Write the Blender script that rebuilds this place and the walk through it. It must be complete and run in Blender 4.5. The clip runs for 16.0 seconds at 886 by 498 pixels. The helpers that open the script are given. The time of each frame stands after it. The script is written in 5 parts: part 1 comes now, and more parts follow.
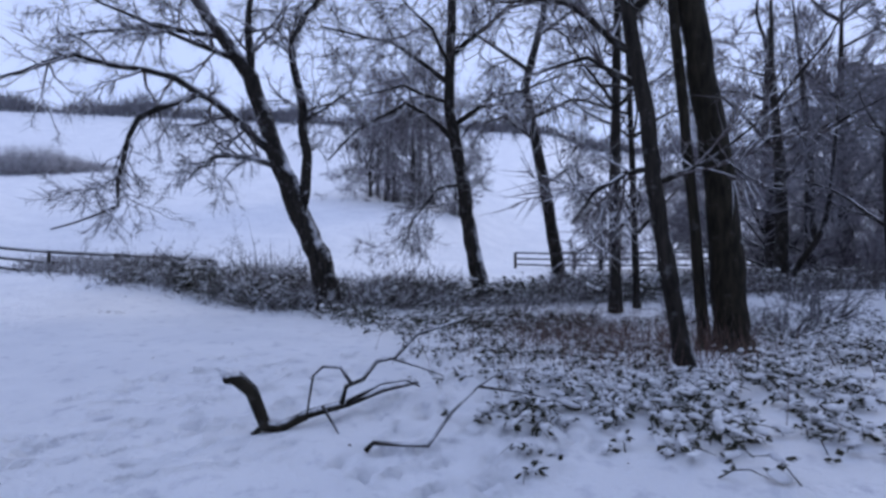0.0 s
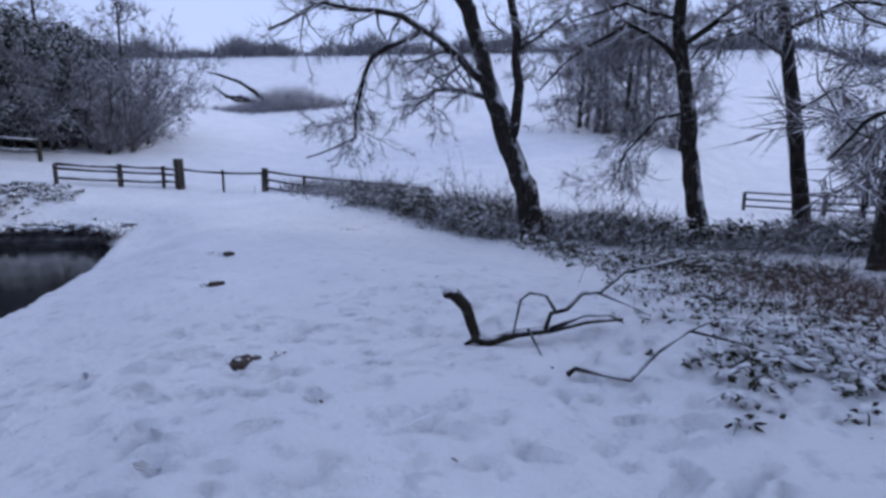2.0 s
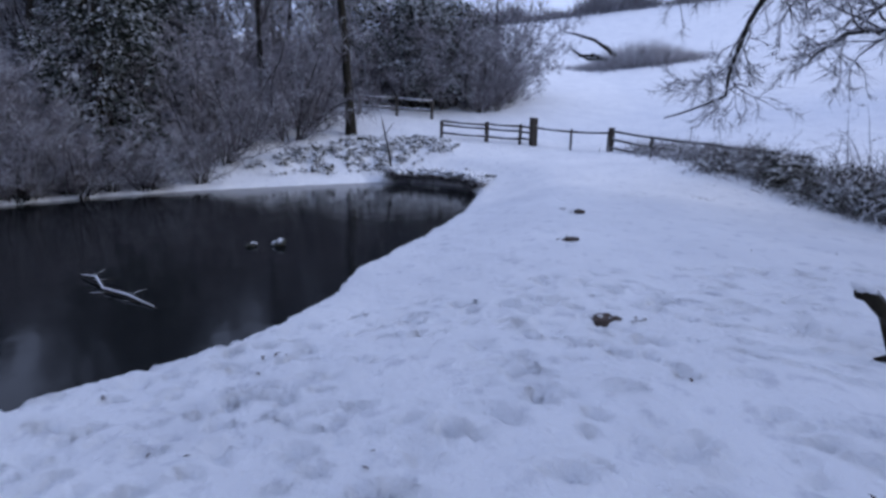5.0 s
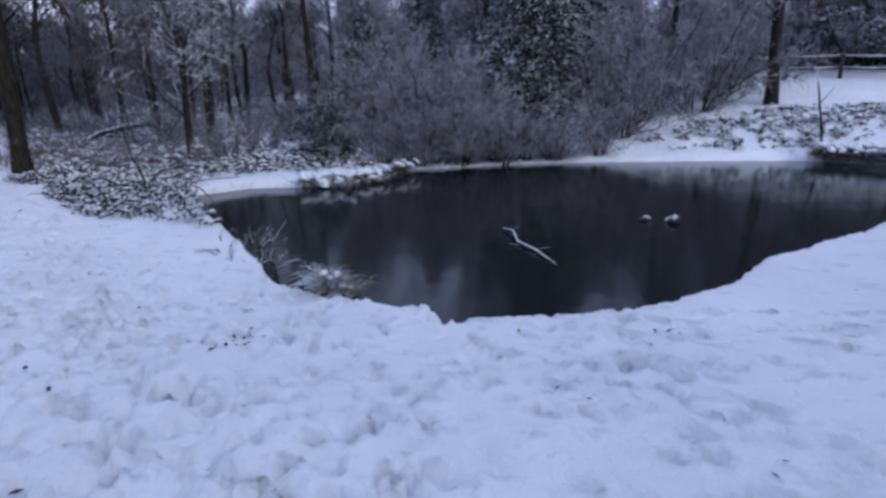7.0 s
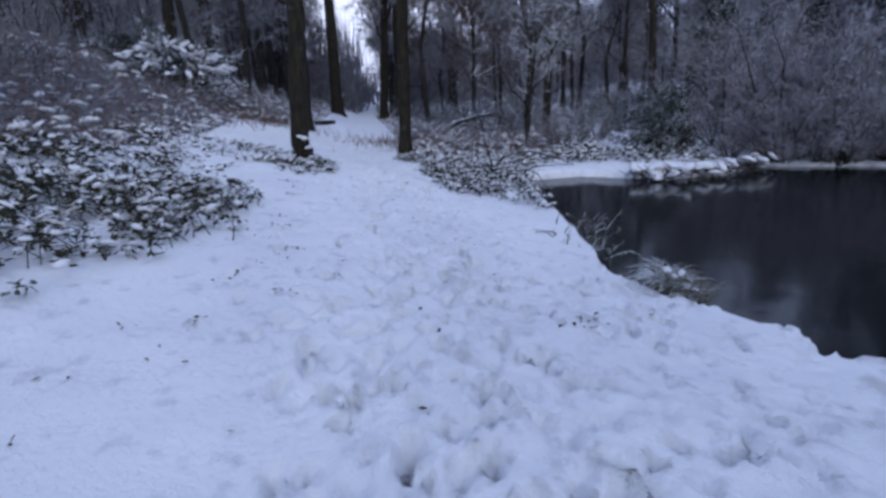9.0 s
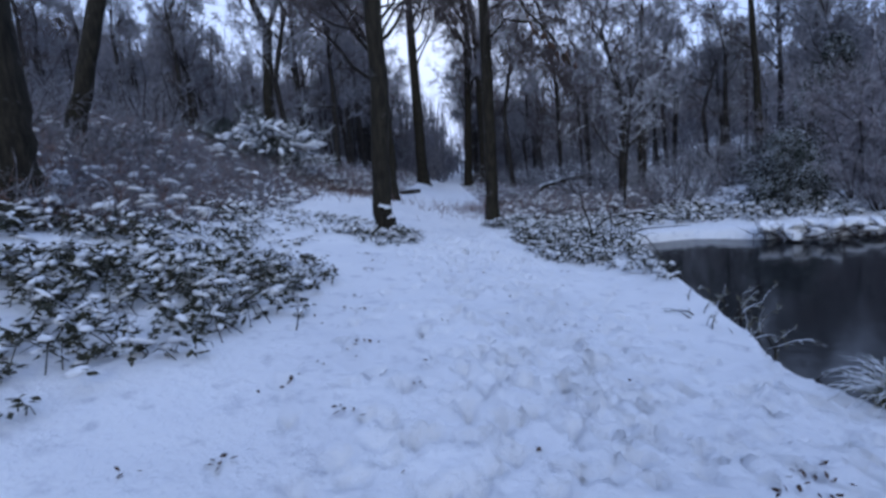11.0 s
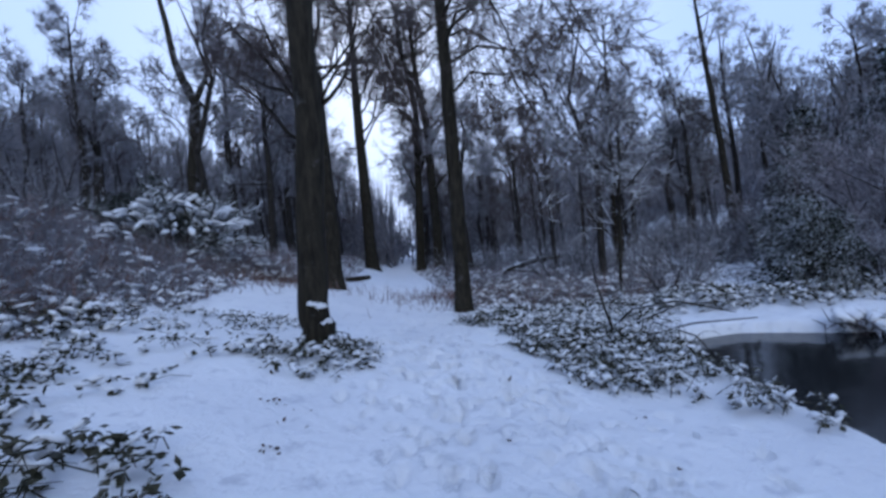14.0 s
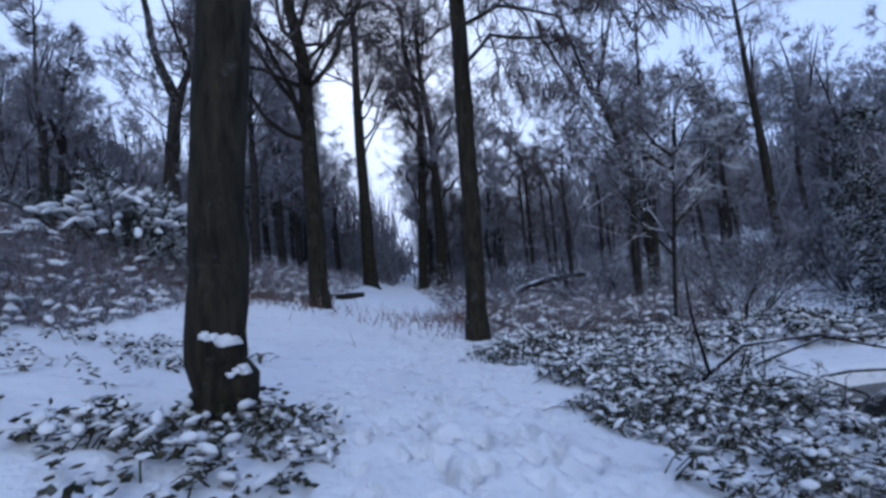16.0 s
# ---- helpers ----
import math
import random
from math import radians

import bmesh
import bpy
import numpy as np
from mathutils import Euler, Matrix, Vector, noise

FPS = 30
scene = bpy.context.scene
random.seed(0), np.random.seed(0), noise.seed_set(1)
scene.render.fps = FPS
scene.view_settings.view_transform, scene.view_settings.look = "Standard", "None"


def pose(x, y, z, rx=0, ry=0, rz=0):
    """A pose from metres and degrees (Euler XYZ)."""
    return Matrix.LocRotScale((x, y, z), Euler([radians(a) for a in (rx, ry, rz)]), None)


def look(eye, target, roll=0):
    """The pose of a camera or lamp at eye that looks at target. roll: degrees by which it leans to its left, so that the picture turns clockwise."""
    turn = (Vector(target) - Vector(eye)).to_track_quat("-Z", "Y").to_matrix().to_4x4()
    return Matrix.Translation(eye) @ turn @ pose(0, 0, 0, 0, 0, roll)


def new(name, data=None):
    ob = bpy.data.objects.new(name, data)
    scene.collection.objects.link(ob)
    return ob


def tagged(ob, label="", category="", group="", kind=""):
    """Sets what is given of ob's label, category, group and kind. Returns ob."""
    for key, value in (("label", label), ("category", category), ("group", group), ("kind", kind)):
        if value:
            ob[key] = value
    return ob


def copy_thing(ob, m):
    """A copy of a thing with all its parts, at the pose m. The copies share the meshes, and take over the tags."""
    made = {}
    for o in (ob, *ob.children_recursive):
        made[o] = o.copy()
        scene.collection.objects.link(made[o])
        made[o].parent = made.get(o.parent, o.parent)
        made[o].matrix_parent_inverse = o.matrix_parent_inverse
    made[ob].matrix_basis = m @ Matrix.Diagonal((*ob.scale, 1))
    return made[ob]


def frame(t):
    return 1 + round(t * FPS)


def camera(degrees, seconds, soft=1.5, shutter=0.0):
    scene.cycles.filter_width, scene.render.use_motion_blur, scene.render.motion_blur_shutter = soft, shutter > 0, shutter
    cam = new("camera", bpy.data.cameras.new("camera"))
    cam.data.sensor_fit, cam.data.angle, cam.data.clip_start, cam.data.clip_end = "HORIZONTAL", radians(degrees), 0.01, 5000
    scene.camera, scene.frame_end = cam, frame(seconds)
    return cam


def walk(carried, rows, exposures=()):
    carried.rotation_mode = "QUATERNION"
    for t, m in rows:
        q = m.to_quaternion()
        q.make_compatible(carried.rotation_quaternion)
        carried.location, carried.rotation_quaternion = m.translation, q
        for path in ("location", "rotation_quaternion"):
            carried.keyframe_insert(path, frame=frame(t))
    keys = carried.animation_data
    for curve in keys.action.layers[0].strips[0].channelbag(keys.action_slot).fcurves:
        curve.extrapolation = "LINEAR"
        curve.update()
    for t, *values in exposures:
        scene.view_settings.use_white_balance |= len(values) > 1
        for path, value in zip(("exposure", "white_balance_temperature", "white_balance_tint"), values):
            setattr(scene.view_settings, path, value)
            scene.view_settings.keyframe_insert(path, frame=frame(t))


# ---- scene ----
cam = camera(80.7, 16.0, soft=3.0)
PATH = [
    (0, (-0.201, 2.651, 1.466), (-0.86, 4.538, 1.41), -1.5),
    (0.5, (-0.236, 2.652, 1.443), (-1.028, 4.483, 1.298), -1.3),
    (1, (-0.218, 2.614, 1.458), (-1.16, 4.368, 1.274), -0.9),
    (1.5, (-0.18, 2.563, 1.463), (-1.305, 4.198, 1.213), -0.9),
    (2, (-0.204, 2.512, 1.464), (-1.509, 3.998, 1.165), -0.2),
    (2.5, (-0.219, 2.447, 1.468), (-1.696, 3.756, 1.146), 0.2),
    (3, (-0.223, 2.359, 1.489), (-1.856, 3.459, 1.136), 0.8),
    (5.5, (-0.381, 2.145, 1.493), (-2.321, 2.285, 1.026), 0.8),
    (6, (-0.308, 2.102, 1.512), (-2.229, 1.825, 1.031), 0.4),
    (6.5, (-0.275, 2.063, 1.502), (-2.113, 1.474, 0.977), -0.6),
    (7, (-0.245, 1.981, 1.493), (-1.951, 1.093, 0.945), -1.3),
    (7.5, (-0.181, 1.876, 1.476), (-1.709, 0.706, 0.93), -1.4),
    (8, (-0.123, 1.776, 1.468), (-1.43, 0.365, 0.917), -2.1),
    (8.5, (-0.088, 1.71, 1.462), (-1.174, 0.124, 0.911), -2.5),
    (9, (-0.04, 1.673, 1.459), (-0.962, -0.018, 0.918), -2.7),
    (9.5, (-0.022, 1.61, 1.439), (-0.843, -0.142, 0.933), -3.3),
    (10, (-0.147, 1.395, 1.391), (-0.794, -0.449, 0.966), -4.7),
    (12.5, (-0.804, -1.103, 1.364), (-1.538, -2.962, 1.266), -5.7),
    (13, (-0.957, -1.644, 1.363), (-1.731, -3.488, 1.32), -5.3),
    (13.5, (-1.135, -2.226, 1.352), (-1.992, -4.033, 1.334), -5.5),
    (14, (-1.45, -2.833, 1.318), (-2.334, -4.626, 1.344), -6.5),
    (14.5, (-1.721, -3.368, 1.281), (-2.568, -5.18, 1.327), -6.5),
    (15, (-2.07, -3.894, 1.252), (-2.951, -5.688, 1.341), -5.8),
    (15.5, (-2.343, -4.5, 1.187), (-3.194, -6.308, 1.283), -5.5),
    (16, (-2.591, -5.473, 1.162), (-3.472, -7.265, 1.265), -5.6),
]
walk(cam, [(t, look(eye, target, roll)) for t, eye, target, roll in PATH],
     exposures=[(0, 0.14, 6300, 7), (3, 0.0, 6300, 7), (5.5, 0.2, 6250, 7), (6.5, 0.34, 6250, 7), (8, 0.32, 6250, 7), (10, 0.12, 5900, 4), (12.4, 0.14, 5550, 1), (16, 0.14, 5650, 1)])

# ---- world and light: a flat overcast winter dusk ----
SUN_EL, SUN_AZ = radians(26), radians(200)
world = bpy.data.worlds.new("overcast_dusk")
scene.world = world
world.use_nodes = True
wn, wl = world.node_tree.nodes, world.node_tree.links
wn.clear()
sky = wn.new("ShaderNodeTexSky")
sky.sky_type = 'NISHITA'
sky.sun_disc = False
sky.sun_elevation, sky.sun_rotation = SUN_EL, SUN_AZ
sky.air_density, sky.dust_density = 1.0, 4.0
clear = wn.new("ShaderNodeBackground")
clear.inputs["Strength"].default_value = 0.008
cloud = wn.new("ShaderNodeBackground")
cloud.inputs["Strength"].default_value = 1.0
coord = wn.new("ShaderNodeTexCoord")
cn = wn.new("ShaderNodeTexNoise")
cn.inputs["Scale"].default_value = 1.6
cn.inputs["Detail"].default_value = 3.0
cr = wn.new("ShaderNodeValToRGB")
cr.color_ramp.elements[0].position, cr.color_ramp.elements[0].color = 0.3, (0.50, 0.60, 0.98, 1)
cr.color_ramp.elements[1].position, cr.color_ramp.elements[1].color = 0.7, (0.57, 0.655, 1.0, 1)
both = wn.new("ShaderNodeAddShader")
wout = wn.new("ShaderNodeOutputWorld")
wl.new(coord.outputs["Generated"], cn.inputs["Vector"])
wl.new(cn.outputs["Fac"], cr.inputs["Fac"])
wl.new(cr.outputs["Color"], cloud.inputs["Color"])
wl.new(sky.outputs["Color"], clear.inputs["Color"])
wl.new(clear.outputs[0], both.inputs[0])
wl.new(cloud.outputs[0], both.inputs[1])
wl.new(both.outputs[0], wout.inputs["Surface"])

sun_data = bpy.data.lights.new("sun", 'SUN')
sun_data.energy, sun_data.angle, sun_data.color = 1.0, radians(25), (1.0, 0.93, 0.88)
sun = new("sun", sun_data)
sun.matrix_world = pose(0, 0, 40, 90 - 26, 0, 160)


# ---- materials ----
def material(name):
    m = bpy.data.materials.new(name)
    m.use_nodes = True
    return m, m.node_tree.nodes, m.node_tree.links, m.node_tree.nodes["Principled BSDF"]


def noise_node(n, l, scale, detail=4.0, rough=0.6, stretch=None):
    g = n.new("ShaderNodeNewGeometry")
    t = n.new("ShaderNodeTexNoise")
    t.inputs["Scale"].default_value = scale
    t.inputs["Detail"].default_value = detail
    t.inputs["Roughness"].default_value = rough
    if stretch:
        mp = n.new("ShaderNodeMapping")
        mp.inputs["Scale"].default_value = stretch
        l.new(g.outputs["Position"], mp.inputs["Vector"])
        l.new(mp.outputs["Vector"], t.inputs["Vector"])
    else:
        l.new(g.outputs["Position"], t.inputs["Vector"])
    return t


def ramp_node(n, l, src, p0, c0, p1, c1):
    r = n.new("ShaderNodeValToRGB")
    r.color_ramp.elements[0].position, r.color_ramp.elements[0].color = p0, (*c0, 1)
    r.color_ramp.elements[1].position, r.color_ramp.elements[1].color = p1, (*c1, 1)
    l.new(src, r.inputs["Fac"])
    return r


def mix_node(n, l, fac, a, b):
    m = n.new("ShaderNodeMix")
    m.data_type = 'RGBA'
    l.new(fac, m.inputs[0])
    l.new(a, m.inputs[6])
    l.new(b, m.inputs[7])
    return m.outputs[2]


def math_node(n, l, op, a, b):
    m = n.new("ShaderNodeMath")
    m.operation = op
    for i, v in enumerate((a, b)):
        if isinstance(v, (int, float)):
            m.inputs[i].default_value = v
        else:
            l.new(v, m.inputs[i])
    return m.outputs[0]


def bump_node(n, l, b, src, strength, distance):
    k = n.new("ShaderNodeBump")
    k.inputs["Strength"].default_value = strength
    k.inputs["Distance"].default_value = distance
    l.new(src, k.inputs["Height"])
    l.new(k.outputs["Normal"], b.inputs["Normal"])


WIND = (0.50, -0.15, 0.84)  # snow was blown from this side


def snowy(name, dark, light, snow_at, snow_soft, cover, grain=18.0, stretch=None, rough=0.9, patch=1.7, lie_most=1.0):
    """A surface with snow lying on what faces up, and patches of blown rime; cover: share of rime."""
    m, n, l, b = material(name)
    g = noise_node(n, l, grain, 5.0, 0.65, stretch)
    base = ramp_node(n, l, g.outputs["Fac"], 0.35, dark, 0.68, light)
    snow = n.new("ShaderNodeRGB")
    snow.outputs[0].default_value = (0.68, 0.70, 0.74, 1)
    geo = n.new("ShaderNodeNewGeometry")
    wind = n.new("ShaderNodeVectorMath")
    wind.operation = 'DOT_PRODUCT'
    wind.inputs[1].default_value = WIND
    l.new(geo.outputs["Normal"], wind.inputs[0])
    spot = noise_node(n, l, patch, 5.0, 0.7)
    up = math_node(n, l, 'ADD', wind.outputs["Value"], math_node(n, l, 'MULTIPLY', math_node(n, l, 'SUBTRACT', spot.outputs["Fac"], 0.5), 1.6))
    lie = n.new("ShaderNodeMapRange")
    lie.inputs[1].default_value, lie.inputs[2].default_value = snow_at, snow_at + snow_soft
    l.new(up, lie.inputs[0])
    rime = n.new("ShaderNodeMapRange")
    fine = noise_node(n, l, 5.0, 4.0, 0.7)
    rime.inputs[1].default_value, rime.inputs[2].default_value = 0.62 - cover * 0.35, 0.80 - cover * 0.35
    l.new(fine.outputs["Fac"], rime.inputs[0])
    fac = math_node(n, l, 'MAXIMUM', lie.outputs[0], math_node(n, l, 'MULTIPLY', rime.outputs[0], min(1.0, cover * 1.2)))
    fac = math_node(n, l, 'MULTIPLY', fac, lie_most)
    l.new(mix_node(n, l, fac, base.outputs["Color"], snow.outputs[0]), b.inputs["Base Color"])
    b.inputs["Roughness"].default_value = rough
    b.inputs["Specular IOR Level"].default_value = 0.2
    bump_node(n, l, b, g.outputs["Fac"], 0.6, 0.02)
    return m


def snow_material(name, litter):
    m, n, l, b = material(name)
    big = noise_node(n, l, 0.6, 4.0)
    col = ramp_node(n, l, big.outputs["Fac"], 0.3, (0.70, 0.715, 0.75), 0.7, (0.80, 0.81, 0.83))
    # Grey blotches at random put the shade of footprint dents into the colour.
    dent_spots = noise_node(n, l, 4.2, 4.0, 0.6)
    dent_shade = ramp_node(n, l, dent_spots.outputs["Fac"], 0.30, (0.62, 0.63, 0.68), 0.43, (1.0, 1.0, 1.0))
    mul = n.new("ShaderNodeMix")
    mul.data_type, mul.blend_type = 'RGBA', 'MULTIPLY'
    mul.inputs[0].default_value = 0.6
    l.new(col.outputs["Color"], mul.inputs[6])
    l.new(dent_shade.outputs["Color"], mul.inputs[7])
    if litter:
        speck = noise_node(n, l, 7.0, 6.0, 0.75)
        area = noise_node(n, l, 0.35, 3.0)
        lit = n.new("ShaderNodeMapRange")
        lit.inputs[1].default_value, lit.inputs[2].default_value = 0.62, 0.72
        l.new(math_node(n, l, 'ADD', speck.outputs["Fac"], math_node(n, l, 'MULTIPLY', math_node(n, l, 'SUBTRACT', area.outputs["Fac"], 0.55), 0.45)), lit.inputs[0])
        soil = noise_node(n, l, 30.0, 4.0)
        brown = ramp_node(n, l, soil.outputs["Fac"], 0.3, (0.03, 0.025, 0.022), 0.7, (0.13, 0.10, 0.085))
        l.new(mix_node(n, l, math_node(n, l, 'MULTIPLY', lit.outputs[0], litter), mul.outputs[2], brown.outputs["Color"]), b.inputs["Base Color"])
    else:
        l.new(mul.outputs[2], b.inputs["Base Color"])
    b.inputs["Roughness"].default_value = 0.75
    b.inputs["Specular IOR Level"].default_value = 0.15
    lump = noise_node(n, l, 11.0, 6.0, 0.7)
    bump_node(n, l, b, lump.outputs["Fac"], 0.8, 0.07)
    return m


SNOW = snow_material("trodden_snow", 0.0)
SNOW_WOOD = snow_material("woodland_snow", 0.9)
SNOW_CAP = snow_material("snow_cap", 0.0)
BARK = snowy("wet_bark", (0.007, 0.006, 0.004), (0.032, 0.027, 0.018), 0.74, 0.25, 0.07, 9.0, (1.6, 1.6, 0.35))
BARK_SNOWY = snowy("rimed_bark", (0.008, 0.007, 0.006), (0.036, 0.031, 0.026), 0.66, 0.3, 0.14, 9.0, (1.6, 1.6, 0.35))
TWIG = snowy("snow_laden_twigs", (0.04, 0.033, 0.034), (0.11, 0.09, 0.09), 0.28, 0.5, 0.34, 9.0)
# Rimed twigs; distance haze is put into the paler blue-grey base and weaker snow.
TWIG_HAZED = snowy("rimed_hazed_twigs", (0.10, 0.097, 0.11), (0.175, 0.17, 0.19), 0.34, 0.9, 0.34, 4.0, lie_most=0.6)
TWIG_DARK = snowy("bare_dark_twigs", (0.035, 0.028, 0.028), (0.09, 0.072, 0.07), 0.75, 0.4, 0.15, 8.0)
RIME = snowy("hoar_frosted_shrub", (0.11, 0.10, 0.114), (0.19, 0.172, 0.194), 0.34, 0.9, 0.36, 2.0, lie_most=0.65)
LADEN = snowy("snow_laden_leaves", (0.02, 0.026, 0.022), (0.07, 0.075, 0.06), 0.12, 0.5, 0.35, 5.0)
EVERGREEN = snowy("evergreen_leaves", (0.010, 0.015, 0.012), (0.040, 0.048, 0.038), 0.72, 0.5, 0.12, 6.0)
BRAMBLE = snowy("bramble_leaves", (0.012, 0.016, 0.010), (0.06, 0.055, 0.035), 0.85, 0.3, 0.15, 14.0)
BRACKEN = snowy("dead_bracken", (0.07, 0.042, 0.035), (0.18, 0.11, 0.09), 0.70, 0.4, 0.28, 10.0)
TIMBER = snowy("weathered_fence_timber", (0.02, 0.017, 0.015), (0.08, 0.07, 0.06), 0.80, 0.15, 0.06, 20.0)
GRASS = snowy("frosted_grass", (0.05, 0.055, 0.03), (0.22, 0.20, 0.12), 0.55, 0.4, 0.35, 16.0)
POD = snowy("dry_brown_leaf", (0.03, 0.02, 0.016), (0.10, 0.06, 0.04), 0.95, 0.2, 0.02, 30.0)

WATER, n_, l_, b_ = material("still_dark_water")
b_.inputs["Base Color"].default_value = (0.010, 0.011, 0.012, 1)
b_.inputs["Roughness"].default_value = 0.10
b_.inputs["IOR"].default_value = 1.33
b_.inputs["Specular IOR Level"].default_value = 0.24
bump_node(n_, l_, b_, noise_node(n_, l_, 2.2, 3.0, 0.5, (1.0, 1.0, 1.0)).outputs["Fac"], 0.10, 0.05)
SOIL, n_, l_, b_ = material("wet_bank_soil")
l_.new(ramp_node(n_, l_, noise_node(n_, l_, 9.0).outputs["Fac"], 0.3, (0.02, 0.015, 0.012), 0.7, (0.09, 0.06, 0.045)).outputs["Color"], b_.inputs["Base Color"])
b_.inputs["Roughness"].default_value = 0.8

# ---- lie of the land ----
WATER_Z = -0.67
SHORE = [(-4.25, -2.2), (-4.15, -1.6), (-4.25, -1.1), (-4.25, -0.6), (-4.4, -0.35), (-4.05, -0.05), (-4.4, 0.4),
         (-4.75, 0.96), (-5.05, 1.44), (-5.4, 1.75), (-6.4, 2.35), (-7.4, 2.66), (-8.0, 3.1), (-9.8, 4.1), (-11.5, 4.8),
         (-14.0, 5.9), (-17.0, 7.1), (-18.8, 7.3), (-20.3, 6.0), (-20.6, 4.5), (-19.8, 2.0), (-18.4, -1.5), (-16.8, -4.1),
         (-14.7, -6.5), (-12.9, -6.3), (-11.2, -6.9), (-10.2, -9.0), (-8.9, -9.5), (-7.5, -7.7), (-6.4, -5.8), (-5.6, -4.4),
         (-5.1, -3.5), (-4.6, -2.8)]


def smooth(a, b, v):
    t = np.clip((v - a) / (b - a), 0, 1)
    return t * t * (3 - 2 * t)


def shore_distance(x, y):
    """Metres to the pond's edge, negative over the water."""
    best = np.full(x.shape, 1e9)
    inside = np.zeros(x.shape, bool)
    for i in range(len(SHORE)):
        (ax, ay), (bx, by) = SHORE[i - 1], SHORE[i]
        dx, dy = bx - ax, by - ay
        t = np.clip(((x - ax) * dx + (y - ay) * dy) / (dx * dx + dy * dy), 0, 1)
        best = np.minimum(best, np.hypot(x - ax - t * dx, y - ay - t * dy))
        with np.errstate(divide='ignore', invalid='ignore'):
            cross = ((ay > y) != (by > y)) & (x < (bx - ax) * (y - ay) / (by - ay if by != ay else 1e-9) + ax)
        inside ^= cross
    return np.where(inside, -best, best)


def ripple(x, y, seed, scale):
    """Cheap smooth unevenness from a few crossed waves."""
    r = np.random.RandomState(seed)
    z = np.zeros(x.shape)
    for _ in range(7):
        a, f, p = r.uniform(0, 6.28), scale * r.uniform(0.6, 1.7), r.uniform(0, 6.28)
        z += np.sin((x * np.cos(a) + y * np.sin(a)) * f + p + 0.8 * np.sin((x * np.sin(a) - y * np.cos(a)) * f * 0.6))
    return z / 7


def path_offset(x, y):
    return x - (-0.8 + 0.37 * y)


def land(x, y):
    x, y = np.asarray(x, float), np.asarray(y, float)
    d = path_offset(x, y)
    east = np.clip(d, 0, 10)
    bank = 0.10 * east + 0.020 * east ** 2 + 0.25 * np.clip(d - 10, 0, 40)
    z = bank * smooth(1.5, -6.0, y)
    z += 0.09 * np.clip(d, -5, 0) * smooth(0.0, -6.0, y)
    z += 0.018 * np.clip(-y - 20, 0, 120)
    z += 0.10 * np.clip(-x - 22, 0, 80) * smooth(-3, -12, y)
    s = -0.62 * x + 0.78 * y
    rise = np.clip(s - 27 - 9 * smooth(-18, -8, x), 0, 96)
    hill = 0.5 * smooth(14, 27, s) * smooth(-2, -16, x) + 0.16 * rise + 0.0013 * rise ** 2
    west = 0.21 * np.clip(-x - 21, 0, 60) * smooth(-9, 1, y)
    z = z + np.maximum(hill, west)
    z += -0.50 * smooth(7, 15, y) * smooth(-14, -8, x) * smooth(60, 36, s) - 0.45 * smooth(18, 30, y) * smooth(-18, -9, x) * smooth(60, 36, s)
    z += 0.27 * np.exp(-((x + 2.6) ** 2 + (y + 9.2) ** 2) / 5.0)
    z += 0.34 * smooth(-13, -19, y) * smooth(0.4, 2.2, d)
    far = smooth(8, 14, -x)
    e = shore_distance(x, y) + 0.06 * ripple(x, y, 3, 5.0) + 0.03 * ripple(x, y, 4, 14.0) + 0.14 * (1 - far)
    brim = -0.42 - 0.15 * far
    z = np.where(e < 3.0, z * smooth(0.0, 3.0, e) + brim * (1 - smooth(0.0, 3.0, e)), z)
    lip = smooth(0.0, 0.16 + 0.2 * far, e)
    z = z * lip + (-1.1) * (1 - lip)
    return z


def dents(x, y, z):
    """Footprints and hollows pressed into the snow where people walk."""
    r = np.random.RandomState(5)
    for i in range(2900):
        if i < 1900:
            cy = r.uniform(-26, 2.5)
            cx = -0.9 + 0.37 * cy + r.normal(0, 0.75) - 0.4
        else:
            cx, cy = r.uniform(-5.2, -0.4), r.uniform(-3.0, 8.5)
        a, ln, wd, dp = r.uniform(0, 6.28) if i % 4 == 0 else 1.2 + r.normal(0, 0.3), r.uniform(0.05, 0.12), r.uniform(0.03, 0.05), r.uniform(0.04, 0.13)
        k = (np.abs(x - cx) < 0.5) & (np.abs(y - cy) < 0.5)
        if not k.any():
            continue
        u, v = (x[k] - cx) * np.cos(a) + (y[k] - cy) * np.sin(a), -(x[k] - cx) * np.sin(a) + (y[k] - cy) * np.cos(a)
        q = (u / ln) ** 2 + (v / wd) ** 2
        z[k] -= dp * np.exp(-q) - 0.25 * dp * np.exp(-(np.sqrt(q) - 1.5) ** 2 * 3)
    return z


def lines(lo, hi, fine_lo, fine_hi, fine, grow, top):
    mid = list(np.arange(fine_lo, fine_hi, fine))
    out, step = [mid[-1]], fine
    while out[-1] < hi:
        step = min(step * grow, top)
        out.append(out[-1] + step)
    back, step = [mid[0]], fine
    while back[-1] > lo:
        step = min(step * grow, top)
        back.append(back[-1] - step)
    return np.array(back[:0:-1] + mid + out[1:])


def mesh_object(name, verts, faces, mats, parent=None):
    me = bpy.data.meshes.new(name)
    me.from_pydata(verts, [], faces)
    for m in mats:
        me.materials.append(m)
    ob = new(name, me)
    if parent:
        ob.parent = parent
    return ob


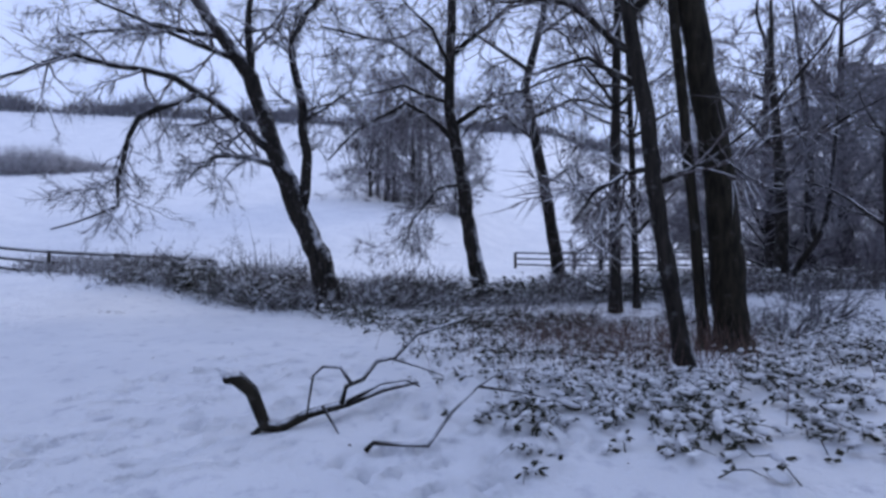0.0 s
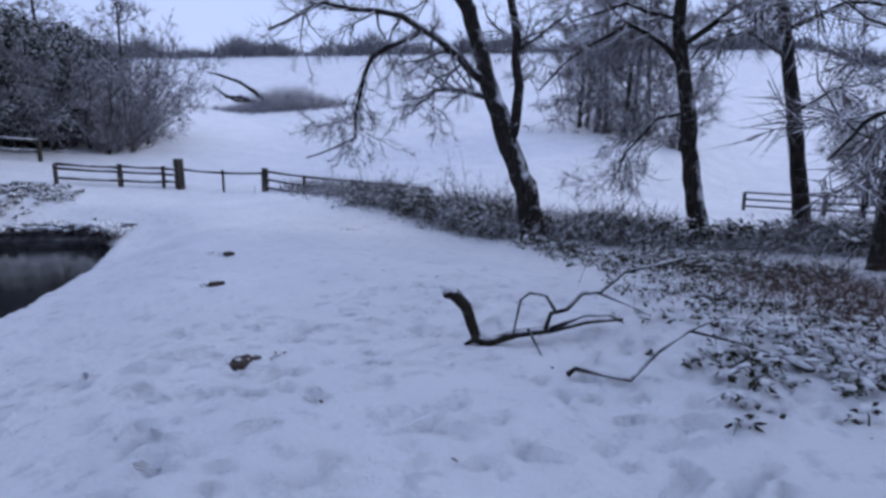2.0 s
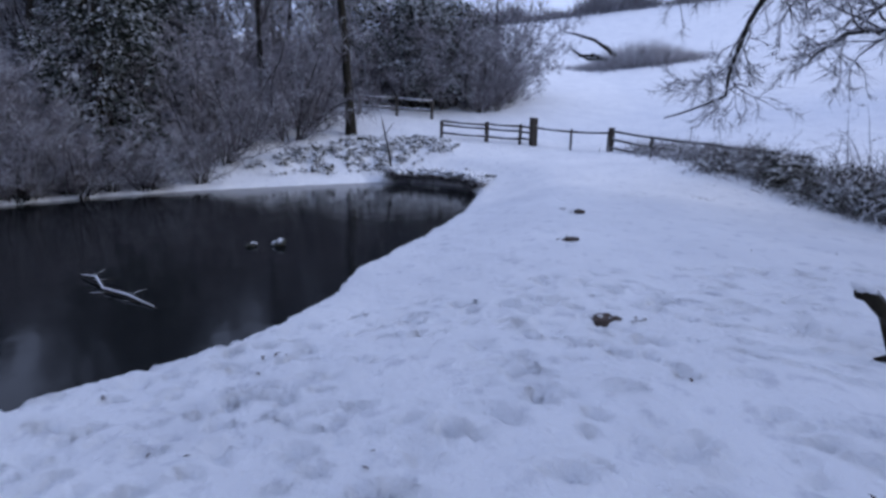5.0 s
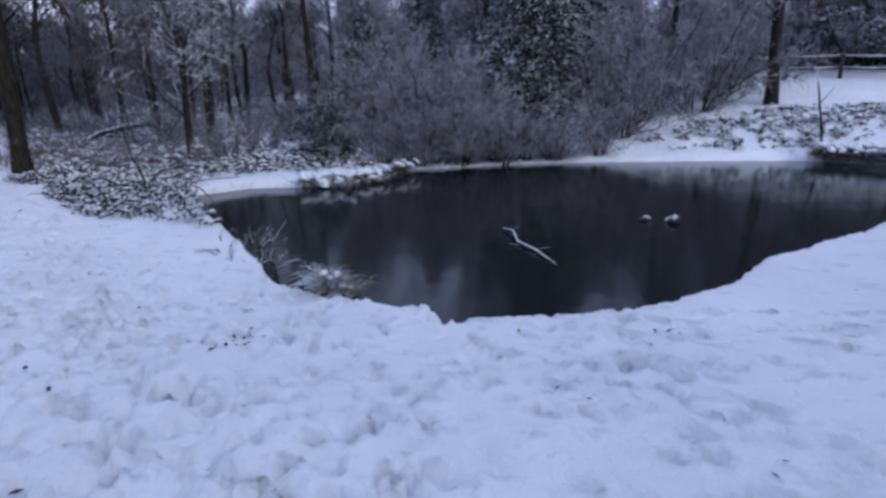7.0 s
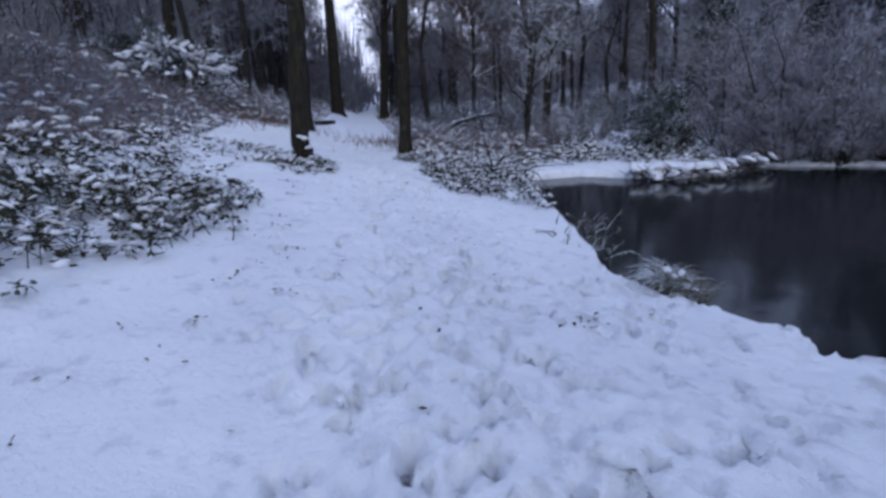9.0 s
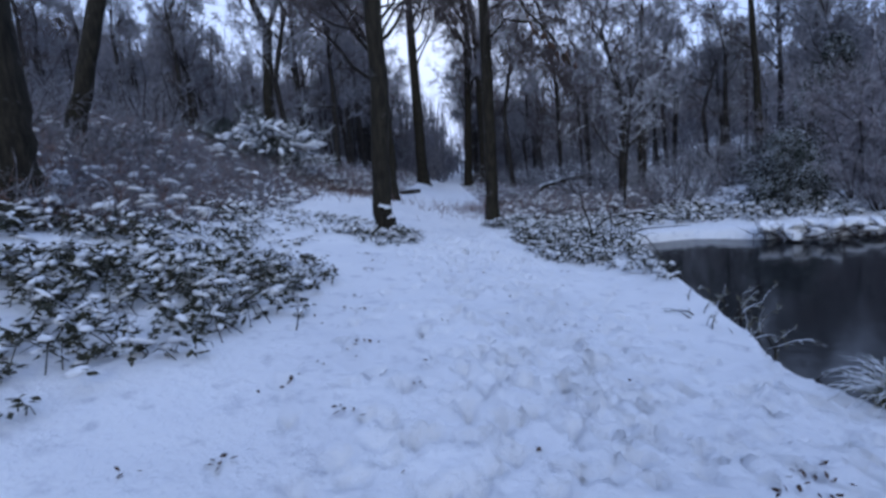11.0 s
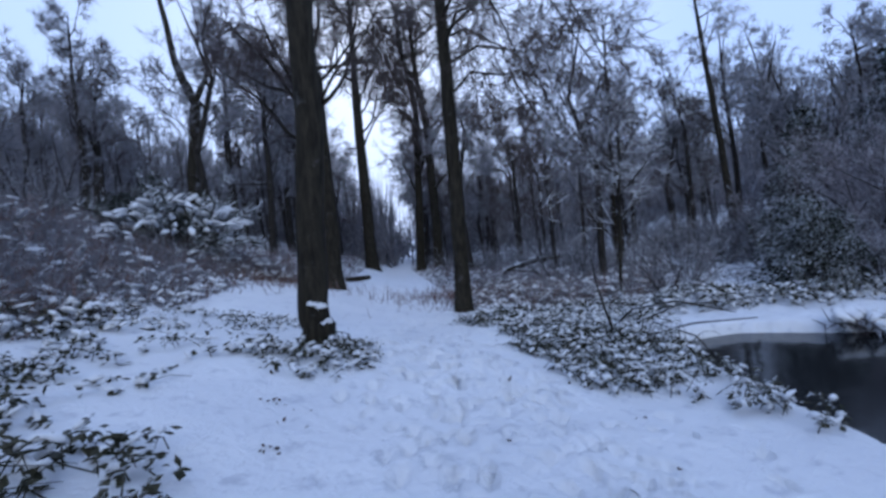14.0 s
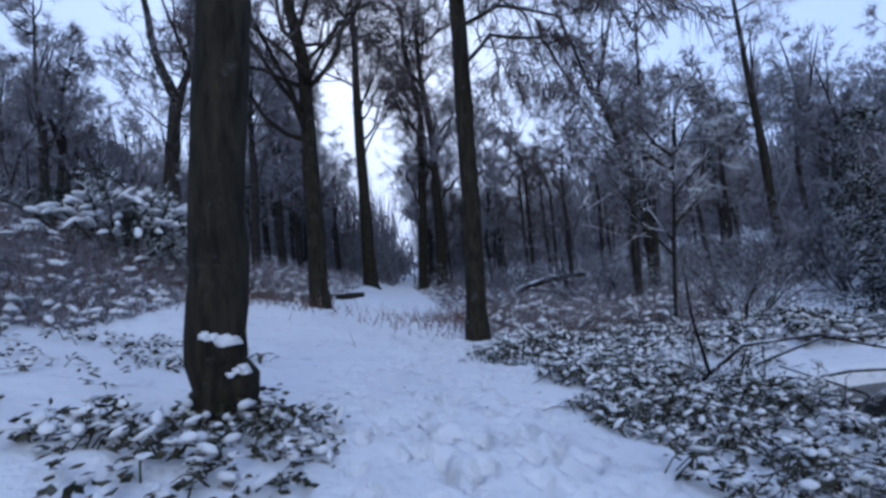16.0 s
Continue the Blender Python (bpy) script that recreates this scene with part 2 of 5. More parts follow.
def build_ground():
    xs = lines(-420, 420, -5.6, 1.2, 0.045, 1.02, 14.0)
    ys = lines(-420, 420, -9.5, 5.5, 0.045, 1.02, 14.0)
    gx, gy = np.meshgrid(xs, ys)
    z = land(gx, gy)
    dry = shore_distance(gx, gy) > 0.12
    z += np.where(dry, 0.045 * ripple(gx, gy, 1, 2.2) + 0.022 * ripple(gx, gy, 2, 8.0), 0)
    near = smooth(2.0, 9.0, path_offset(gx, gy))
    z += np.where(dry, near * 0.10 * ripple(gx, gy, 7, 1.5), 0)
    z = dents(gx, gy, z)
    w, h = len(xs), len(ys)
    verts = np.stack([gx.ravel(), gy.ravel(), z.ravel()], 1)
    i = np.arange(w * h).reshape(h, w)
    faces = np.stack([i[:-1, :-1].ravel(), i[:-1, 1:].ravel(), i[1:, 1:].ravel(), i[1:, :-1].ravel()], 1)
    ob = mesh_object("ground", verts.tolist(), faces.tolist(), (SNOW, SNOW_WOOD, SOIL))
    cx, cy = gx[:-1, :-1].ravel(), gy[:-1, :-1].ravel()
    off, s = path_offset(cx, cy), -0.62 * cx + 0.78 * cy
    e = shore_distance(cx, cy)
    wob = 0.8 * ripple(cx, cy, 9, 1.2)
    wood = ((cy < -1.5) & (off > 3.2 + wob)) | ((cy < -6) & (off < -2.4 + wob)) | ((cx > 2.0 + wob) & (s < 24)) | ((cx < -19) & (s < 14)) | ((cy > 10 + wob) & (s < 26) & (cx > -12))
    mat = np.where(e < -0.25, 2, np.where(wood & (e > 0.3), 1, 0)).astype(np.int32)
    ob.data.polygons.foreach_set("material_index", mat)
    ob.data.polygons.foreach_set("use_smooth", np.ones(len(mat), bool))
    tagged(ob, "snow-covered ground with footprints along a woodland path", "ground", kind="structure")
    return xs, ys, z


GX, GY, GZ = build_ground()


def build_water():
    bm = bmesh.new()
    vs = [bm.verts.new((-12.5 + (x + 12.5) * 1.12, (y + 0.2) * 1.12 - 0.2, WATER_Z)) for x, y in SHORE]
    bmesh.ops.triangulate(bm, faces=[bm.faces.new(vs)])
    me = bpy.data.meshes.new("water")
    bm.to_mesh(me)
    bm.free()
    me.materials.append(WATER)
    tagged(new("water", me), "dark still pond water mirroring the wood", "pond", kind="structure")


build_water()


def ground_z(x, y):
    """The height of the snow at a place."""
    i = min(max(int(np.searchsorted(GX, x)) - 1, 0), len(GX) - 2)
    j = min(max(int(np.searchsorted(GY, y)) - 1, 0), len(GY) - 2)
    u, v = (x - GX[i]) / (GX[i + 1] - GX[i]), (y - GY[j]) / (GY[j + 1] - GY[j])
    return float((GZ[j, i] * (1 - u) + GZ[j, i + 1] * u) * (1 - v) + (GZ[j + 1, i] * (1 - u) + GZ[j + 1, i + 1] * u) * v)


# ---- building blocks ----
class Soup:
    """Verts and faces of one mesh in the making."""

    def __init__(self):
        self.v, self.f = [], []

    def tube(self, pts, radii, sides=6):
        pts = [Vector(p) for p in pts]
        start = len(self.v)
        ref = Vector((0.31, 0.87, 0.17))
        for i, p in enumerate(pts):
            d = (pts[min(i + 1, len(pts) - 1)] - pts[max(i - 1, 0)]).normalized()
            a = d.cross(ref)
            a = a.normalized() if a.length > 1e-4 else Vector((1, 0, 0))
            b = d.cross(a)
            for k in range(sides):
                t = 6.28319 * k / sides
                self.v.append(tuple(p + (a * math.cos(t) + b * math.sin(t)) * radii[i]))
        for i in range(len(pts) - 1):
            for k in range(sides):
                q, w = start + i * sides, (k + 1) % sides
                self.f.append((q + k, q + w, q + sides + w, q + sides + k))
        e = start + (len(pts) - 1) * sides
        self.f.append(tuple(range(e, e + sides)))
        self.f.append(tuple(range(start + sides - 1, start - 1, -1)))

    def twig(self, p, d, length, r):
        a = d.cross(Vector((0.3, 0.2, 0.9)))
        a = a.normalized() if a.length > 1e-4 else Vector((1, 0, 0))
        b = d.cross(a)
        s = len(self.v)
        self.v += [tuple(p + a * r), tuple(p - a * 0.5 * r + b * 0.87 * r), tuple(p - a * 0.5 * r - b * 0.87 * r), tuple(p + d * length)]
        self.f += [(s, s + 1, s + 3), (s + 1, s + 2, s + 3), (s + 2, s, s + 3)]

    def leaf(self, p, d, n, length, width):
        side = d.cross(n)
        side = side.normalized() if side.length > 1e-4 else Vector((1, 0, 0))
        s = len(self.v)
        self.v += [tuple(p), tuple(p + d * length * 0.5 + side * width * 0.5 - n * width * 0.15), tuple(p + d * length - n * length * 0.15),
                   tuple(p + d * length * 0.5 - side * width * 0.5 - n * width * 0.15), tuple(p + d * length * 0.5 + n * width * 0.08)]
        self.f += [(s, s + 1, s + 4), (s + 1, s + 2, s + 4), (s + 2, s + 3, s + 4), (s + 3, s, s + 4)]

    def blob(self, p, rx, ry, rz, rng):
        s = len(self.v)
        for u, v, w in ((1, 0, -0.3), (0, 1, -0.3), (-1, 0, -0.3), (0, -1, -0.3), (0.6, 0.6, 0.5), (-0.6, 0.6, 0.5), (-0.6, -0.6, 0.5), (0.6, -0.6, 0.5)):
            k = rng.uniform(0.8, 1.2)
            self.v.append((p[0] + u * rx * k, p[1] + v * ry * k, p[2] + w * rz * k))
        self.f += [(s, s + 1, s + 4), (s + 1, s + 5, s + 4), (s + 1, s + 2, s + 5), (s + 2, s + 6, s + 5), (s + 2, s + 3, s + 6), (s + 3, s + 7, s + 6), (s + 3, s, s + 7), (s, s + 4, s + 7),
                   (s + 4, s + 5, s + 6, s + 7)]


    def pillow(self, p, way, length, width, height, rng):
        """A rounded cushion of snow lying along way."""
        c, e = math.cos(way), math.sin(way)
        s, tx, ty = len(self.v), rng.gauss(0, .3), rng.gauss(0, .3)
        for share, up in ((.75, -.35), (1.0, .1), (.62, .75)):
            for k in range(8):
                t = 6.28319 * k / 8
                w = share * rng.uniform(.82, 1.18)
                u, v = math.cos(t) * length * w, math.sin(t) * width * w
                self.v.append((p[0] + u * c - v * e, p[1] + u * e + v * c, p[2] + up * height + u * tx + v * ty))
        self.v.append((p[0], p[1], p[2] + height))
        for j in range(2):
            for k in range(8):
                m = (k + 1) % 8
                self.f.append((s + j * 8 + k, s + j * 8 + m, s + j * 8 + 8 + m, s + j * 8 + 8 + k))
        for k in range(8):
            self.f.append((s + 16 + k, s + 16 + (k + 1) % 8, s + 24))
        self.f.append(tuple(range(s + 7, s - 1, -1)))


def thing(name, label, category, group="", kind="", at=(0, 0, 0), turn=0.0):
    ob = new(name)
    ob.matrix_basis = pose(*at, 0, 0, turn)
    return tagged(ob, label, category, group, kind)


def part(name, soup, mat, parent, label="", round_off=True):
    ob = mesh_object(name, soup.v, soup.f, (mat,), parent)
    if round_off:
        ob.data.polygons.foreach_set("use_smooth", np.ones(len(soup.f), bool))
    if label:
        ob["label"] = label
    return ob


def stuff(name, soup, mats, label, category, indices=None):
    ob = mesh_object(name, soup.v, soup.f, mats)
    if indices is not None:
        ob.data.polygons.foreach_set("material_index", np.array(indices, np.int32))
        ob.data.polygons.foreach_set("use_smooth", np.array(indices) == 1)
    return tagged(ob, label, category, kind="stuff")


def wander(rng):
    return Vector((rng.gauss(0, 1), rng.gauss(0, 1), rng.gauss(0, 1)))


def fork_way(d, angle, rng):
    a = d.orthogonal().normalized()
    t = rng.uniform(0, 6.28319)
    s = (a * math.cos(t) + d.cross(a) * math.sin(t))
    return (d * math.cos(angle) + s * math.sin(angle)).normalized()


def grow(wood, fine, p, d, length, r, level, rng, cfg):
    """One limb with its branches, down to twigs."""
    n = 6 if level < 2 else 4
    seg, pts, radii = length / n, [p.copy()], [r]
    lift, wig = cfg["lift"], cfg["wiggle"]
    for i in range(n):
        d = (d + wander(rng) * wig + Vector((0, 0, lift if level < 3 else cfg["tip_lift"]))).normalized()
        p = p + d * seg
        pts.append(p.copy())
        radii.append(max(r * (1 - 0.75 * (i + 1) / n), cfg["thin"]))
    (wood if level <= 1 else fine).tube(pts, radii, 6 if level <= 1 else (4 if level == 2 else 3))
    last = level >= cfg["levels"]
    count = cfg["twigs"] if last else cfg["kids"][min(level, len(cfg["kids"]) - 1)]
    for k in range(count):
        t = rng.uniform(0.18, 1.0) * n
        i = min(int(t), n - 1)
        at = pts[i].lerp(pts[i + 1], t - i)
        ax = (pts[i + 1] - pts[i]).normalized()
        way = fork_way(ax, radians(rng.uniform(*cfg["spread"])), rng)
        if last:
            way = (way + Vector((0, 0, cfg["tip_lift"] * 2))).normalized()
            fine.twig(at, way, rng.uniform(0.5, 1.0) * cfg["twig_len"], cfg["twig_r"])
        else:
            share = rng.uniform(0.45, 0.7) * (1 - 0.35 * t / n)
            grow(wood, fine, at, way, length * share, max(radii[i] * rng.uniform(0.45, 0.65), cfg["thin"]), level + 1, rng, cfg)


CROWN = dict(levels=3, kids=(7, 6, 6), twigs=8, spread=(28, 65), lift=0.05, tip_lift=-0.02, wiggle=0.16, thin=0.007, twig_len=0.55, twig_r=0.007)


def tree(name, label, at, trunk, limbs, seed, bark, twigs, group="", cfg=None, sides=12, root=0.3):
    """trunk: polyline of (x, y, z, radius) from the foot; limbs: (polyline, foot radius) or (foot height share, way, length, radius)."""
    rng = random.Random(seed)
    cfg = dict(CROWN, **(cfg or {}))
    z0 = ground_z(at[0], at[1])
    base = thing(name, label, "tree", group, at=(at[0], at[1], z0))
    wood, fine = Soup(), Soup()
    pts, radii = [], []
    for i in range(len(trunk) - 1):
        a, b = trunk[i], trunk[i + 1]
        for k in range(5):
            t = k / 5
            q = Vector(a[:3]).lerp(Vector(b[:3]), t)
            rad = a[3] + (b[3] - a[3]) * t
            pts.append(q + Vector((rng.gauss(0, 0.06), rng.gauss(0, 0.06), 0)) * rad)
            radii.append(rad * rng.uniform(0.96, 1.05))
    pts.append(Vector(trunk[-1][:3]))
    radii.append(trunk[-1][3])
    foot = radii[0]
    radii[0] *= 1.25
    pts.insert(0, pts[0] + Vector((0, 0, -root)))
    radii.insert(0, foot * 1.6)
    wood.tube(pts, radii, sides)
    for limb in limbs:
        if isinstance(limb[0], (list, tuple)):
            line, r = limb
            vs = [Vector(q) for q in line]
            out, rr = [], []
            m = len(vs) - 1
            for i in range(m):
                for k in range(3):
                    t = (i + k / 3) / m
                    out.append(vs[i].lerp(vs[i + 1], k / 3) + wander(rng) * 0.25 * r)
                    rr.append(r * (1 - 0.75 * t))
            out.append(vs[-1])
            rr.append(r * 0.22)
            wood.tube(out, rr, 7)
            for k in range(cfg["kids"][0] + 3):
                i = rng.randrange(max(1, len(out) // 5), len(out) - 1)
                way = fork_way((out[i + 1] - out[i]).normalized(), radians(rng.uniform(30, 75)), rng)
                grow(wood, fine, out[i], way, rng.uniform(0.5, 1.1) * cfg.get("side_len", 1.5), rr[i] * 0.5, 2, rng, cfg)
        else:
            share, way, length, r = limb
            i = min(int(share * (len(pts) - 1)), len(pts) - 1)
            grow(wood, fine, pts[i], Vector(way).normalized(), length, r, 1, rng, cfg)
    part("trunk", wood, bark, base)
    part("crown", fine, twigs, base, "bare twigs carrying snow", False)
    return base


def ring_limbs(rng, count, lo, hi, length, r, up=0.6):
    out = []
    for k in range(count):
        a = 6.28319 * k / count + rng.uniform(-0.5, 0.5)
        s = rng.uniform(lo, hi)
        out.append((s, (math.cos(a), math.sin(a), up * rng.uniform(0.4, 1.6)), length * rng.uniform(0.7, 1.2) * (1.25 - 0.6 * s), r * rng.uniform(0.7, 1.1)))
    return out


def facing(at, eye=(-0.2, 2.5)):
    """Turns (sideways, up, depth) into a tree's own metres, sideways being to the right as seen from eye."""
    f = Vector((at[0] - eye[0], at[1] - eye[1], 0)).normalized()
    r = Vector((f.y, -f.x, 0))
    return lambda u, w, v=0.0: tuple(r * u + f * v + Vector((0, 0, w)))


def trunk_line(q, *rows):
    return [(*q(u, w), r) for u, w, r in rows]


# ---- the meadow edge: old trees along the fence ----
def leaning_oak():
    at = (-7.75, 15.0)
    q = facing(at)
    trunk = trunk_line(q, (0, 0, .36), (-.35, 1.5, .30), (-.85, 2.8, .27), (-1.4, 4.4, .23), (-1.9, 6.2, .20), (-2.9, 7.7, .15), (-3.4, 8.6, .12), (-4.3, 11, .04))
    limbs = [([q(-.75, 2.6), q(-.55, 4.2), q(-.65, 5.9), q(-.9, 7.2), q(-.2, 8.2), q(.5, 10.5)], .16),
             ([q(-1.9, 6.2), q(-1.85, 7.9), q(-1.6, 10.5)], .13),
             ([q(-1.45, 4.3), q(-2.3, 5.1, -.4), q(-3.5, 5.9, -.6), q(-5.6, 6.3, -.8), q(-7.2, 5.7, -.9)], .14),
             ([q(-1.35, 3.9), q(-1.9, 4.05, -.2), q(-2.8, 4.1, -.3), q(-3.4, 3.55, -.3)], .10),
             ([q(-3.0, 5.6, -.5), q(-4.4, 4.9, -.8), q(-4.8, 3.6, -.8), q(-4.9, 2.8, -.8), q(-6.3, 2.3, -.8)], .08),
             ([q(-.65, 5.0), q(.1, 5.6, .3), q(.9, 6.2, .5)], .05),
             ([q(-2.6, 7.2), q(-4.2, 7.6, .5), q(-6.5, 7.3, .8)], .09),
             ([q(-2.2, 6.6), q(-3.6, 6.9, -1), q(-5.2, 7.4, -2)], .08)]
    tree("oak_tree", "leaning old oak with crooked snow-laden limbs by the hedge", at, trunk, limbs, 11, BARK_SNOWY, TWIG, "trees along the meadow", dict(kids=(10, 7, 6), twigs=13, side_len=1.8, wiggle=.22, tip_lift=-.06, twig_len=.45))


def meadow_trees():
    at = (-3.95, 16.9)
    q = facing(at)
    trunk = trunk_line(q, (0, 0, .25), (-.37, 1.75, .21), (-.6, 3.7, .18), (-.9, 5.6, .15), (-.77, 7.7, .13), (-.5, 12, .04))
    limbs = [([q(-.8, 4.6), q(-1.3, 5.2), q(-2.1, 5.7), q(-3.6, 5.0), q(-4.4, 4.2)], .09), ([q(-.65, 5.1), q(.3, 5.8), q(1.2, 5.9), q(2.4, 6.4)], .08),
             ([q(-.5, 3.4), q(-1.2, 3.3), q(-2, 2.4), q(-2.4, 1.4)], .05), ([q(-.45, 2.6), q(-.75, 3.0), q(-.8, 3.4)], .05), ([q(-.85, 6.2), q(-2.4, 7.4), q(-4.5, 8)], .09), ([q(-.8, 7), q(.8, 8.2), q(2.6, 8.6)], .08),
             ([q(-.7, 6.5), q(-1.2, 7.2, -1.5), q(-1.8, 7.4, -3)], .07), ([q(-.75, 5.6), q(-2.2, 6.4, .6), q(-3.8, 6.2, 1)], .07)]
    tree("oak_tree", "slender dark oak with drooping snowy branches", at, trunk, limbs, 12, BARK_SNOWY, TWIG, "trees along the meadow", dict(kids=(10, 7, 6), twigs=12, side_len=1.8, wiggle=.2, tip_lift=-.08))
    at = (-2.05, 19.0)
    q = facing(at)
    trunk = trunk_line(q, (0, 0, .22), (-.3, 2.2, .18), (-.64, 4.4, .16), (-1.0, 6.5, .13), (-.4, 8.6, .1), (-.2, 12, .03))
    limbs = [([q(-.7, 4.8), q(-1.6, 5.6), q(-2.8, 5.4), q(-3.4, 4.4)], .07), ([q(-.8, 5.5), q(.4, 6), q(1.6, 5.6), q(2.2, 4.8)], .07), ([q(-.5, 3.4), q(.4, 4), q(.9, 3.6)], .04), ([q(-.9, 7), q(-2.4, 8.2), q(-3.6, 8.4)], .07), ([q(-.5, 8), q(1, 9), q(2.4, 9.2)], .06)]
    tree("oak_tree", "slender snow-plastered oak beside the far fence", at, trunk, limbs, 13, BARK_SNOWY, TWIG, "trees along the meadow", dict(kids=(10, 7, 6), twigs=11, side_len=1.8, wiggle=.2, tip_lift=-.06))
    for k, (x, y, r, hgt, lean, seed) in enumerate(((-.45, 15.6, .15, 10, .25, 14), (.05, 16.4, .09, 8, -.2, 15))):
        q = facing((x, y))
        trunk = trunk_line(q, (0, 0, r), (lean * .2, 3, r * .85), (lean * .5, 6, r * .65), (lean, hgt, .03))
        tree("young_oak_tree", "thin snow-streaked tree in the hedge line", (x, y), trunk, ring_limbs(random.Random(seed), 11, .28, .95, 3.0, .045), seed, BARK_SNOWY, TWIG, "trees along the meadow", dict(kids=(5, 5, 5), twigs=7, wiggle=.2, tip_lift=-.05))
    at = (.4, 8.8)
    q = facing(at)
    trunk = trunk_line(q, (0, 0, .105), (-.18, 1.2, .09), (-.3, 2.1, .088), (-.36, 2.8, .085), (-.5, 3.7, .08), (-.7, 6, .06), (-.8, 9, .03))
    limbs = [([q(-.32, 2.2), q(-.6, 2.15), q(-.95, 1.95), q(-1.2, 1.6)], .04), ([q(-.4, 3.1), q(-1.0, 3.5), q(-1.7, 3.4)], .04), ([q(-.3, 2.0), q(.3, 2.3, .5), q(1, 2.9, 1)], .035), ([q(-.45, 3.4), q(-1.2, 4.2), q(-2.2, 4.4)], .05), ([q(-.5, 3.9), q(.4, 4.8), q(1.4, 5)], .05)]
    tree("young_oak_tree", "slim leaning tree with snow stuck to its bark", at, trunk, limbs, 16, BARK_SNOWY, TWIG, "trees along the meadow", dict(kids=(5, 5, 4), twigs=6, side_len=1.2, tip_lift=-.05))
    at = (1.2, 10.7)
    q = facing(at)
    trunk = trunk_line(q, (0, 0, .25), (-.08, 1.1, .215), (-.18, 2.4, .20), (-.4, 4.2, .18), (-.7, 7, .17), (-.9, 12, .05))
    tree("beech_tree", "stout dark beech trunk with stuck patches of snow", at, trunk, ring_limbs(random.Random(17), 9, .62, .95, 3.6, .07), 17, BARK, TWIG, "trees along the meadow", dict(kids=(5, 5, 5), twigs=7, tip_lift=-.05), sides=16)
    at = (.82, 10.6)
    q = facing(at)
    trunk = trunk_line(q, (0, 0, .09), (-.1, 1.6, .075), (-.3, 4.2, .07), (-.6, 8, .04), (-.7, 10, .02))
    tree("young_oak_tree", "thin dark stem beside a stout beech", at, trunk, ring_limbs(random.Random(18), 6, .65, .95, 2.2, .03), 18, BARK, TWIG, "trees along the meadow", dict(kids=(5, 5, 4), twigs=6))
    at = (4.5, 22.0)
    q = facing(at)
    trunk = trunk_line(q, (0, 0, .22), (.05, 2, .19), (0, 4, .16), (-.2, 7, .1), (-.2, 10, .03))
    limbs = [([q(-.3, .1), q(.4, .5), q(1.1, 1.9), q(1.4, 3.6), q(1.5, 6)], .13), ([q(0, 3), q(-1.4, 4.2), q(-2.8, 4.6)], .06), ([q(0, 3.4), q(1.2, 5), q(3, 6)], .07), ([q(0, 4.4), q(-1.2, 6), q(-2.6, 7.4)], .07), ([q(0, 2.4), q(-1, 2.8), q(-2.2, 2.4)], .05), ([q(-.1, 6), q(1.2, 7.6), q(2, 9)], .06)]
    tree("thorn_tree", "wide thorn tree with a curved second stem under snow", at, trunk, limbs, 19, BARK_SNOWY, TWIG_HAZED, "trees along the meadow", dict(kids=(8, 6, 5), twigs=8, side_len=2.2, tip_lift=-.03))
    for k, (x, y) in enumerate(((6.3, 19.0), (9.0, 24.0), (12.5, 22.0), (8.0, 15.0), (7.0, 28.0), (14.0, 30.0), (11.0, 12.0), (16.0, 18.0))):
        rr = random.Random(100 + k)
        q = facing((x, y))
        r = rr.uniform(.14, .24)
        trunk = trunk_line(q, (0, 0, r), (rr.uniform(-.3, .1), 3, r * .85), (rr.uniform(-.6, .2), 6.5, r * .6), (rr.uniform(-.8, .3), 12, .03))
        tree("beech_tree", "tall bare woodland beech dusted with snow", (x, y), trunk, ring_limbs(rr, 12, .25, .95, 3.6, .06), 100 + k, BARK_SNOWY, TWIG_HAZED, "trees of the east wood", dict(kids=(5, 5, 5), twigs=7, thin=.009, twig_r=.01))


leaning_oak()
meadow_trees()


